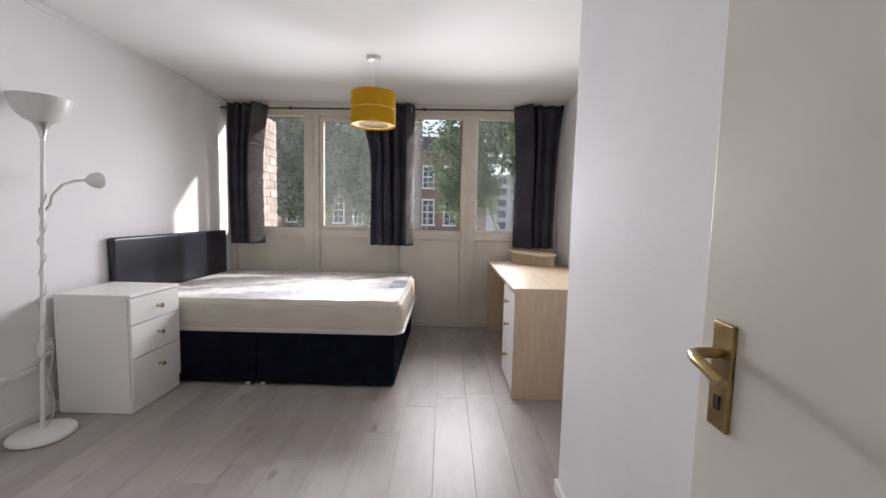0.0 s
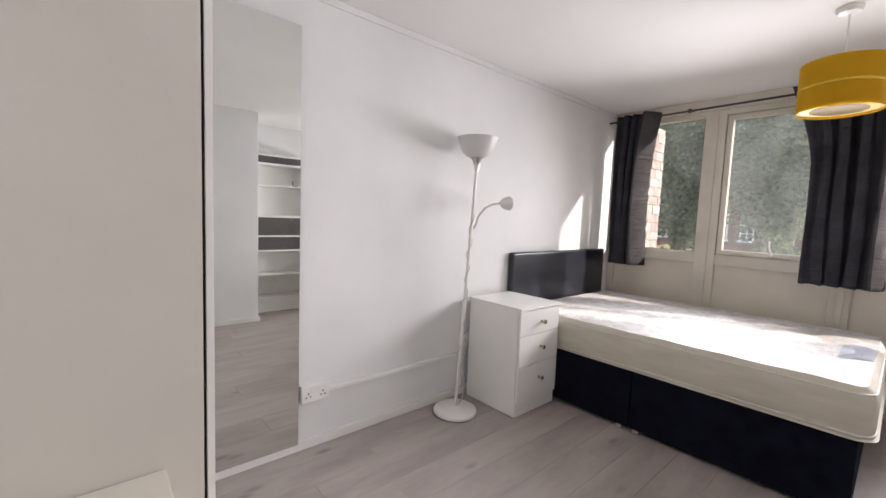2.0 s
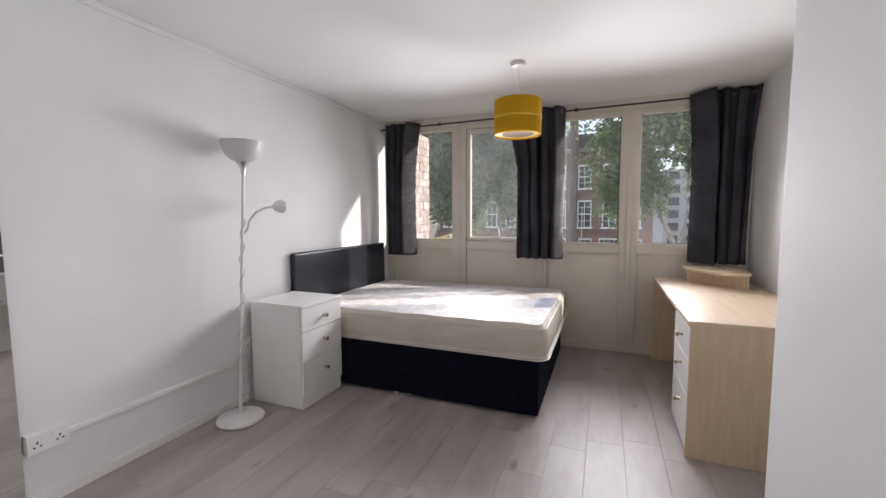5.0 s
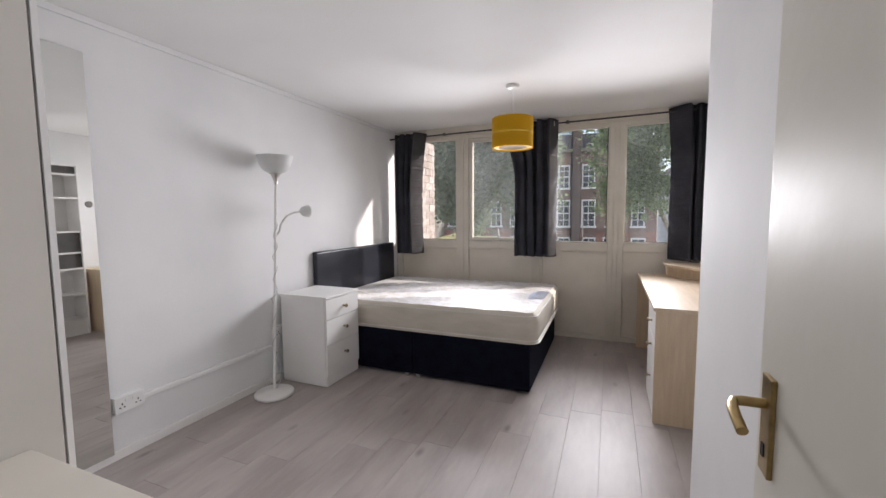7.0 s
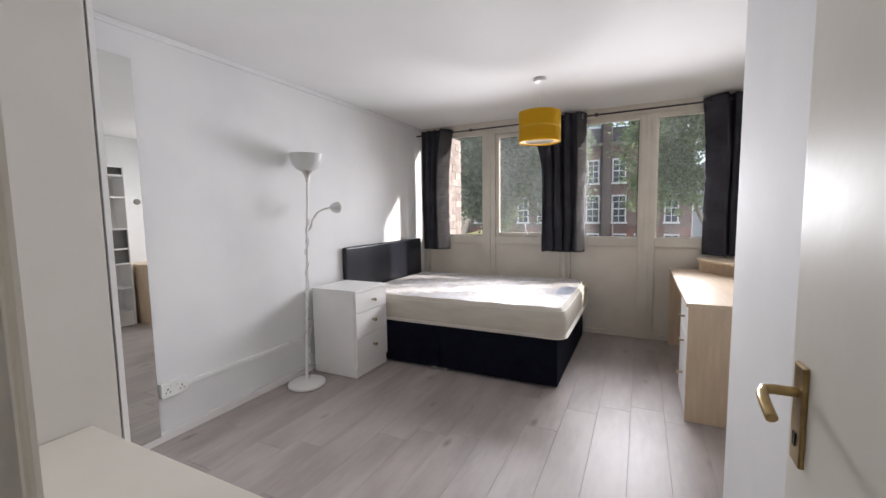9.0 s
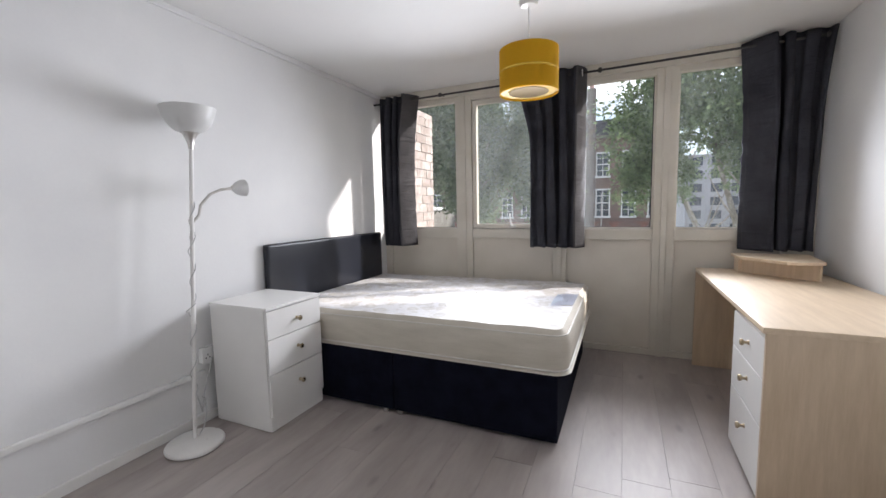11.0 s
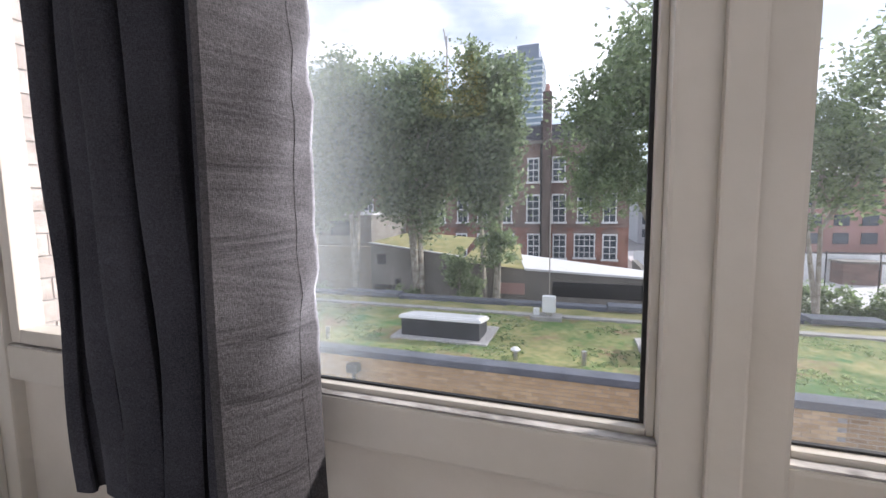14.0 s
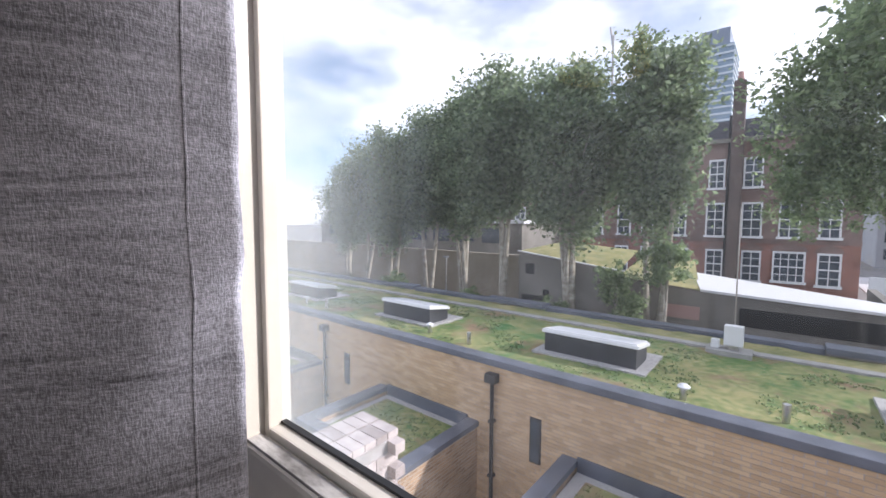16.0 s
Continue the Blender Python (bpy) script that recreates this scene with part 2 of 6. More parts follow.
M_DIFFUSER = translucent_mat("white_diffuser", (0.27, 0.20, 0.10), (0.32, 0.24, 0.13), 0.01, (0.8, 0.75, 0.65), rough=0.95, weave=False)


def mattress_mat():
    m, t, p = nodes_of("damask_ticking")
    co = t.nodes.new("ShaderNodeTexCoord")
    mp = t.nodes.new("ShaderNodeMapping")
    t.links.new(co.outputs["Object"], mp.inputs["Vector"])
    warp = t.nodes.new("ShaderNodeTexNoise")
    warp.inputs["Scale"].default_value = 14
    t.links.new(mp.outputs["Vector"], warp.inputs["Vector"])
    vm = t.nodes.new("ShaderNodeVectorMath")
    vm.operation = "MULTIPLY_ADD"
    vm.inputs[1].default_value = (0.05, 0.05, 0.05)
    t.links.new(warp.outputs["Color"], vm.inputs[0])
    t.links.new(mp.outputs["Vector"], vm.inputs[2])
    v1 = t.nodes.new("ShaderNodeTexVoronoi")
    v1.inputs["Scale"].default_value = 11.5
    t.links.new(vm.outputs[0], v1.inputs["Vector"])
    r1 = t.nodes.new("ShaderNodeValToRGB")
    e = r1.color_ramp.elements
    e[0].position, e[0].color = 0.0, (0.45, 0.45, 0.45, 1)
    e[1].position, e[1].color = 0.54, (0, 0, 0, 1)
    for pos, v in ((0.20, 0.6), (0.25, 0.85), (0.33, 0.95), (0.43, 1.0), (0.48, 0.15)):
        el = e.new(pos)
        el.color = (v, v, v, 1)
    t.links.new(v1.outputs["Distance"], r1.inputs["Fac"])
    v2 = t.nodes.new("ShaderNodeTexVoronoi")
    v2.inputs["Scale"].default_value = 26
    t.links.new(vm.outputs[0], v2.inputs["Vector"])
    r2 = t.nodes.new("ShaderNodeValToRGB")
    r2.color_ramp.elements[0].position, r2.color_ramp.elements[0].color = 0.30, (0.55, 0.55, 0.55, 1)
    r2.color_ramp.elements[1].position, r2.color_ramp.elements[1].color = 0.36, (0, 0, 0, 1)
    t.links.new(v2.outputs["Distance"], r2.inputs["Fac"])
    mxm = t.nodes.new("ShaderNodeMath")
    mxm.operation = "MAXIMUM"
    t.links.new(r1.outputs["Color"], mxm.inputs[0])
    t.links.new(r2.outputs["Color"], mxm.inputs[1])
    mix = t.nodes.new("ShaderNodeMix")
    mix.data_type = "RGBA"
    mix.inputs["A"].default_value = (0.545, 0.535, 0.545, 1)
    mix.inputs["B"].default_value = (0.43, 0.405, 0.375, 1)
    t.links.new(mxm.outputs[0], mix.inputs["Factor"])
    t.links.new(mix.outputs["Result"], p.inputs["Base Color"])
    p.inputs["Roughness"].default_value = 0.55
    p.inputs["Sheen Weight"].default_value = 0.2
    n = t.nodes.new("ShaderNodeTexNoise")
    n.inputs["Scale"].default_value = 9
    n.inputs["Detail"].default_value = 5
    t.links.new(mp.outputs["Vector"], n.inputs["Vector"])
    b = t.nodes.new("ShaderNodeBump")
    b.inputs["Strength"].default_value = 0.5
    b.inputs["Distance"].default_value = 0.02
    t.links.new(n.outputs["Fac"], b.inputs["Height"])
    t.links.new(b.outputs["Normal"], p.inputs["Normal"])
    return m


M_MATTRESS = mattress_mat()
M_BORDER = mat("quilted_mattress_border", (0.50, 0.46, 0.385), (0.60, 0.555, 0.475), 0.6, 4, 5, 0.12, 30, stretch=(1, 1, 5), fine=0.2)
M_PIPING = mat("cream_piping", (0.6, 0.58, 0.54), (0.68, 0.66, 0.62), 0.6, 20)


def mirror_mat():
    m, t, p = nodes_of("mirror_silver")
    p.inputs["Base Color"].default_value = (0.80, 0.81, 0.79, 1)
    p.inputs["Metallic"].default_value = 1.0
    p.inputs["Roughness"].default_value = 0.015
    return m


def glass_mat(name, haze_low, haze_high, seed, edge_x=None, edge=0.0):
    """Clear pane with a thin film of dust that scatters the light behind it."""
    m, t, p = nodes_of(name)
    t.nodes.remove(p)
    tr = t.nodes.new("ShaderNodeBsdfTransparent")
    tr.inputs["Color"].default_value = (0.95, 0.97, 0.985, 1)
    gl = t.nodes.new("ShaderNodeBsdfGlossy")
    gl.inputs["Roughness"].default_value = 0.02
    lw = t.nodes.new("ShaderNodeLayerWeight")
    pw = t.nodes.new("ShaderNodeMath")
    pw.operation = "POWER"
    pw.inputs[1].default_value = 5.0
    t.links.new(lw.outputs["Facing"], pw.inputs[0])
    fr = t.nodes.new("ShaderNodeMath")
    fr.operation = "MULTIPLY_ADD"
    fr.inputs[1].default_value = 0.55
    fr.inputs[2].default_value = 0.03
    t.links.new(pw.outputs[0], fr.inputs[0])
    m1 = t.nodes.new("ShaderNodeMixShader")
    t.links.new(fr.outputs[0], m1.inputs[0])
    t.links.new(tr.outputs[0], m1.inputs[1])
    t.links.new(gl.outputs[0], m1.inputs[2])
    dust = t.nodes.new("ShaderNodeBsdfTranslucent")
    dust.inputs["Color"].default_value = (0.80, 0.88, 0.90, 1)
    co = t.nodes.new("ShaderNodeTexCoord")
    mp = t.nodes.new("ShaderNodeMapping")
    mp.inputs["Location"].default_value = (seed, 0, seed)
    mp.inputs["Scale"].default_value = (1.6, 1.0, 0.8)
    n = t.nodes.new("ShaderNodeTexNoise")
    n.inputs["Scale"].default_value = 1.7
    n.inputs["Detail"].default_value = 4
    t.links.new(co.outputs["Object"], mp.inputs["Vector"])
    t.links.new(mp.outputs["Vector"], n.inputs["Vector"])
    mr = t.nodes.new("ShaderNodeMapRange")
    mr.inputs["From Min"].default_value = 0.38
    mr.inputs["From Max"].default_value = 0.66
    mr.inputs["To Min"].default_value = haze_low
    mr.inputs["To Max"].default_value = haze_high
    t.links.new(n.outputs["Fac"], mr.inputs["Value"])
    m2 = t.nodes.new("ShaderNodeMixShader")
    haze = mr.outputs["Result"]
    if edge:
        # the film grows denser towards one side of the pane
        sep = t.nodes.new("ShaderNodeSeparateXYZ")
        t.links.new(co.outputs["Object"], sep.inputs[0])
        er = t.nodes.new("ShaderNodeMapRange")
        er.interpolation_type = "SMOOTHSTEP"
        er.inputs["From Min"].default_value = edge_x + 0.26
        er.inputs["From Max"].default_value = edge_x
        er.inputs["To Max"].default_value = edge
        t.links.new(sep.outputs["X"], er.inputs["Value"])
        plus = t.nodes.new("ShaderNodeMath")
        t.links.new(haze, plus.inputs[0])
        t.links.new(er.outputs["Result"], plus.inputs[1])
        haze = plus.outputs[0]
    t.links.new(haze, m2.inputs[0])
    t.links.new(m1.outputs[0], m2.inputs[1])
    t.links.new(dust.outputs[0], m2.inputs[2])
    t.links.new(m2.outputs[0], t.nodes["Material Output"].inputs["Surface"])
    return m


M_MIRROR = mirror_mat()
M_GLASS = glass_mat("dusty_glass", 0.004, 0.04, 3.1)
M_GLASS_STREAKED = glass_mat("streaked_glass", 0.012, 0.055, 11.9)
M_GLASS_HAZY = glass_mat("hazy_glass", 0.02, 0.075, 7.7)
M_GLASS_EDGE = glass_mat("edge_hazy_glass", 0.003, 0.014, 5.3, 1.85, 0.2)


# ---- mesh helpers ----
def box_bm(x0, x1, y0, y1, z0, z1, bevel=0.0, seg=2, bm=None):
    own = bm is None
    bm = bm or bmesh.new()
    made = bmesh.ops.create_cube(bm, size=1.0)["verts"]
    for v in made:
        v.co = Vector(((x0 + x1) / 2 + v.co.x * (x1 - x0), (y0 + y1) / 2 + v.co.y * (y1 - y0), (z0 + z1) / 2 + v.co.z * (z1 - z0)))
    if bevel:
        edges = {e for v in made for e in v.link_edges}
        bmesh.ops.bevel(bm, geom=list(edges), offset=bevel, segments=seg, profile=0.7, affect="EDGES")
    return bm


def lathe_bm(profile, x, y, z, seg=32, axis="z"):
    """A turned shape from (radius, height) pairs about an axis through (x, y, z)."""
    bm = bmesh.new()
    rings = []
    for r, h in profile:
        ring = []
        for i in range(seg):
            a = 2 * math.pi * i / seg
            c, s = r * math.cos(a), r * math.sin(a)
            p = {"z": (c, s, h), "x": (h, c, s), "y": (c, h, s)}[axis]
            ring.append(bm.verts.new((x + p[0], y + p[1], z + p[2])))
        rings.append(ring)
    for a, b in zip(rings, rings[1:]):
        for i in range(seg):
            bm.faces.new((a[i], a[(i + 1) % seg], b[(i + 1) % seg], b[i]))
    closed = profile[0] == profile[-1]
    if profile[0][0] > 1e-4 and not closed:
        bm.faces.new(rings[0][::-1])
    if profile[-1][0] > 1e-4 and not closed:
        bm.faces.new(rings[-1])
    bmesh.ops.recalc_face_normals(bm, faces=bm.faces)
    return bm


def tube_bm(points, radius, seg=8, bm=None, taper=None):
    bm = bm or bmesh.new()
    pts = [Vector(p) for p in points]
    rings = []
    for i, p in enumerate(pts):
        d = (pts[min(i + 1, len(pts) - 1)] - pts[max(i - 1, 0)]).normalized()
        side = d.cross(Vector((0.31, 0.22, 0.92)))
        side = side.normalized() if side.length > 1e-3 else d.orthogonal().normalized()
        up = d.cross(side).normalized()
        r = radius if taper is None else radius + (taper - radius) * i / max(1, len(pts) - 1)
        rings.append([bm.verts.new(p + side * r * math.cos(2 * math.pi * k / seg) + up * r * math.sin(2 * math.pi * k / seg)) for k in range(seg)])
    for a, b in zip(rings, rings[1:]):
        for k in range(seg):
            bm.faces.new((a[k], a[(k + 1) % seg], b[(k + 1) % seg], b[k]))
    bm.faces.new(rings[0][::-1])
    bm.faces.new(rings[-1])
    return bm


def mesh_of(name, bm, material, smooth=False):
    me = bpy.data.meshes.new(name)
    bm.normal_update()
    bm.to_mesh(me)
    bm.free()
    me.materials.append(material)
    if smooth:
        me.polygons.foreach_set("use_smooth", [True] * len(me.polygons))
        me.set_sharp_from_angle(angle=radians(40))
    return me


def part(name, bm, material, parent=None, label="", smooth=False):
    ob = new(name, mesh_of(name, bm, material, smooth))
    if parent is not None:
        ob.parent = parent
    if label:
        ob["label"] = label
    return ob


def thing(name, label, category, group="", kind=""):
    return tagged(new(name), label, category, group, kind)


def structure(name, bm, material, label, category):
    return tagged(part(name, bm, material), label, category, "", "structure")


# ---- the room ----
ROOM_H = 2.325
RIGHT = 3.485
LEFT = 0.045
DOOR_Y = 0.68      # room face of the wall that holds the doorway
JAMB_L, JAMB_R = 2.014, 2.80

floor_slab = structure("floor", box_bm(-0.15, 3.65, -1.6, 5.14, -0.25, -0.012), M_GAP, "grey wood-effect laminate floor in long planks", "floor")
ceiling = structure("ceiling", box_bm(-0.15, 3.65, -1.6, 5.18, ROOM_H, ROOM_H + 0.2), M_CEIL, "plain white painted ceiling", "ceiling")
structure("wall_west", box_bm(-0.2, LEFT, -1.6, 5.10, -0.012, ROOM_H), M_WALL, "white painted wall with slight stains", "wall")
structure("wall_east", box_bm(RIGHT, RIGHT + 0.2, 2.30, 5.10, -0.012, ROOM_H), M_WALL, "white painted wall beside the desk", "wall")
structure("wall_pier", box_bm(2.85, RIGHT + 0.2, DOOR_Y - 0.12, 2.45, -0.012, ROOM_H, 0.006), M_WALL, "white projecting wall behind the open door", "wall")
bm = box_bm(-0.15, JAMB_L - 0.03, DOOR_Y - 0.12, DOOR_Y, -0.012, ROOM_H)
box_bm(JAMB_L - 0.03, 2.85, DOOR_Y - 0.12, DOOR_Y, 2.06, ROOM_H, bm=bm)
box_bm(JAMB_R + 0.03, 2.85, DOOR_Y - 0.12, DOOR_Y, -0.012, 2.06, bm=bm)
structure("wall_south", bm, M_WALL, "white wall with the doorway", "wall")
bm = box_bm(0.9, 1.0, -1.6, DOOR_Y - 0.12, -0.012, ROOM_H)
box_bm(0.9, 3.65, -1.6, -1.5, -0.012, ROOM_H, bm=bm)
box_bm(3.45, 3.65, -1.5, DOOR_Y - 0.12, -0.012, ROOM_H, bm=bm)
structure("wall_hall", bm, M_WALL, "plain white hallway walls", "wall")

# door lining and architrave
frame_ob = thing("door_frame", "cream painted wooden door frame", "door frame", kind="structure")
for x0, x1 in ((JAMB_L - 0.03, JAMB_L), (JAMB_R, JAMB_R + 0.03)):
    part("jamb", box_bm(x0, x1, DOOR_Y - 0.125, DOOR_Y + 0.004, 0, 2.06, 0.003), M_FRAME, frame_ob)
part("head", box_bm(JAMB_L, JAMB_R, DOOR_Y - 0.125, DOOR_Y + 0.004, 2.03, 2.06, 0.003), M_FRAME, frame_ob)
part("stop", box_bm(JAMB_L, JAMB_L + 0.013, DOOR_Y - 0.085, DOOR_Y - 0.04, 0, 2.03, 0.002), M_FRAME, frame_ob)
for y0, y1 in ((DOOR_Y + 0.004, DOOR_Y + 0.02), (DOOR_Y - 0.145, DOOR_Y - 0.128)):
    part("architrave", box_bm(JAMB_L - 0.075, JAMB_L - 0.012, y0, y1, 0, 2.10, 0.006), M_FRAME, frame_ob)

# the open door
door = thing("door_1", "cream gloss painted flush door, standing open", "door", kind="structure")
part("leaf", box_bm(2.765, 2.803, 0.69, 1.425, 0.008, 2.02, 0.003), M_DOOR, door)
plate = part("handle_plate", box_bm(2.757, 2.765, 1.343, 1.387, 0.885, 1.052, 0.003), M_BRASS, door, "aged brass back plate")
part("lever", tube_bm([(2.757, 1.365, 1.005), (2.725, 1.365, 1.005), (2.712, 1.362, 1.004), (2.706, 1.345, 1.002), (2.704, 1.315, 0.998), (2.706, 1.285, 0.988)], 0.0085, 10), M_BRASS, plate, "brass lever", True)
part("keyhole", box_bm(2.7555, 2.7572, 1.359, 1.371, 0.915, 0.938, 0.002), M_SLOT, plate)
part("latch_plate", box_bm(2.775, 2.795, 1.4235, 1.4262, 0.95, 1.06), M_BRASS, door)

# skirting boards
def skirting(name, x0, x1, y0, y1):
    structure(name, box_bm(x0, x1, y0, y1, 0.0, 0.052, 0.004), M_TRIM, "low white painted skirting board", "skirting")
skirting("baseboard", LEFT, LEFT + 0.02, 1.25, 5.02)
skirting("baseboard", 2.836, 2.85, 0.72, 2.464)
skirting("baseboard", 2.85, 3.2, 2.45, 2.464)
skirting("baseboard", 3.47, RIGHT, 3.3, 5.02)
structure("trim", box_bm(LEFT, LEFT + 0.018, 1.25, 5.0, 2.29, ROOM_H, 0.008), M_WALL, "thin painted cornice strip along the ceiling", "trim")

# surface cable trunking with sockets
trunk = thing("cable_trunking", "white plastic cable trunking fixed along the wall", "trunking")
part("duct", box_bm(LEFT, LEFT + 0.024, 1.975, 2.985, 0.284, 0.312, 0.007), M_PLASTIC, trunk)


def socket(y, z):
    s = thing("double_socket", "white double plug socket on the wall", "socket", "wall sockets")
    part("back_box", box_bm(LEFT, LEFT + 0.03, y - 0.072, y + 0.072, z - 0.042, z + 0.042, 0.003), M_PLASTIC, s)
    face = part("face_plate", box_bm(LEFT + 0.030, LEFT + 0.040, y - 0.0735, y + 0.0735, z - 0.0435, z + 0.0435, 0.003), M_PLASTIC, s)
    for dy in (-0.04, 0.04):
        part("pin_hole", box_bm(LEFT + 0.0398, LEFT + 0.0412, y + dy - 0.003, y + dy + 0.003, z - 0.002, z + 0.008), M_SLOT, face)
        for d2 in (-0.011, 0.011):
            part("pin_hole", box_bm(LEFT + 0.0398, LEFT + 0.0412, y + dy + d2 - 0.004, y + dy + d2 + 0.004, z - 0.018, z - 0.012), M_SLOT, face)
        part("rocker_switch", box_bm(LEFT + 0.040, LEFT + 0.044, y + dy * 0.45 - 0.007, y + dy * 0.45 + 0.007, z + 0.012, z + 0.030, 0.002), M_PLASTIC, face)
    return s


socket(1.902, 0.305)
socket(3.03, 0.40)

# ---- window wall ----
WY = 5.035
win = thing("window_1", "cream painted timber window wall with four panes above fixed panels", "window", kind="structure")
def bar(name, x0, x1, z0, z1, y0=WY, y1=WY + 0.068, bevel=0.006):
    part(name, box_bm(x0, x1, y0, y1, z0, z1, bevel), M_FRAME, win)
bar("head_rail", LEFT, RIGHT, 2.235, ROOM_H, WY - 0.03)
bar("bottom_rail", LEFT, RIGHT, 0.0, 0.05, WY + 0.004)
MULL = ((LEFT, 0.115), (0.835, 0.99), (1.72, 1.835), (2.487, 2.637), (3.30, RIGHT))
for x0, x1 in MULL:
    bar("mullion", x0, x1, 0.05, 2.235)
# a narrow cover strip down each inner mullion
for x0, x1 in MULL[1:4]:
    c = (x0 + x1) / 2
    bar("cover_strip", c - 0.021, c + 0.021, 0.0, 2.235, WY - 0.014, WY + 0.0, 0.004)
PANES = []
for (a0, a1), (b0, b1) in zip(MULL, MULL[1:]):
    bar("transom", a1, b0, 0.935, 1.022, WY + 0.004, WY + 0.062)
    bar("top_rail", a1, b0, 2.19, 2.235, WY + 0.004)
    part("panel", box_bm(a1, b0, WY + 0.032, WY + 0.066, 0.05, 0.935), M_PANEL, win, "flat cream painted panel")
    PANES.append((a1, b0))
    bar("glazing_bead", a1, a1 + 0.012, 1.022, 2.19, WY + 0.03, WY + 0.05, 0.003)
    bar("glazing_bead", b0 - 0.012, b0, 1.022, 2.19, WY + 0.03, WY + 0.05, 0.003)
    bar("glazing_bead", a1 + 0.012, b0 - 0.012, 1.022, 1.034, WY + 0.03, WY + 0.05, 0.003)
    part("putty_line", box_bm(a1, b0, WY + 0.008, WY + 0.026, 1.0215, 1.0255, 0.001), M_SILL, win, "flaking white paint on the inner bead")
    for x0, x1, z0, z1 in ((a1 + 0.012, b0 - 0.012, 1.034, 1.0375), (b0 - 0.018, b0 - 0.012, 1.0375, 2.19)):
        part("glazing_seal", box_bm(x0, x1, WY + 0.046, WY + 0.0535, z0, z1), M_SLOT, win, "perished black glazing seal")
# the opening casement in the second bay
a, b = PANES[1]
for x0, x1, z0, z1 in ((a + 0.006, a + 0.045, 1.03, 2.182), (b - 0.045, b - 0.006, 1.03, 2.182), (a + 0.045, b - 0.045, 1.03, 1.066), (a + 0.045, b - 0.045, 2.145, 2.182)):
    bar("casement_rail", x0, x1, z0, z1, WY + 0.012, WY + 0.066, 0.004)
stay = part("casement_handle", box_bm(1.345, 1.40, WY - 0.006, WY + 0.012, 1.034, 1.056, 0.004), M_METAL, win, "white metal casement handle")
part("lever", tube_bm([(1.37, WY - 0.006, 1.05), (1.365, WY - 0.02, 1.07), (1.358, WY - 0.03, 1.11), (1.356, WY - 0.034, 1.16)], 0.007, 8), M_PLASTIC, stay, "", True)
for i, (x0, x1) in enumerate(PANES):
    pane = part("pane", box_bm(x0 + 0.002, x1 - 0.002, WY + 0.054, WY + 0.058, 1.024, 2.188), (M_GLASS, M_GLASS_HAZY, M_GLASS_EDGE, M_GLASS_STREAKED)[i], win, "dusty clear glass pane")
    pane.visible_shadow = False
# outer sill
structure("window_sill", box_bm(LEFT, RIGHT, WY + 0.07, WY + 0.12, 0.90, 0.955, 0.008), M_SILL, "weathered outer timber sill with flaking paint", "sill")

# ---- curtains ----
rod = thing("curtain_rod", "thin black metal curtain rod above the windows", "curtain rod")
def rod_z(x):
    return 2.222 + 0.0105 * x
part("pole", tube_bm([(0.02, 4.9, rod_z(0.02)), (3.47, 4.9, rod_z(3.47))], 0.0085, 10), M_ROD, rod, "", True)
for bx in (0.75, 2.09, 3.44):
    br = part("bracket", tube_bm([(bx, 4.985, rod_z(bx) + 0.012), (bx, 4.93, rod_z(bx) + 0.008), (bx, 4.9, rod_z(bx) - 0.012)], 0.007, 8), M_ROD, rod)
    part("cup", lathe_bm([(0.0, -0.016), (0.012, -0.016), (0.018, -0.008), (0.018, 0.008), (0.012, 0.016), (0.0, 0.016)], bx, 4.895, rod_z(bx), 14, "x"), M_ROD, br, "", True)


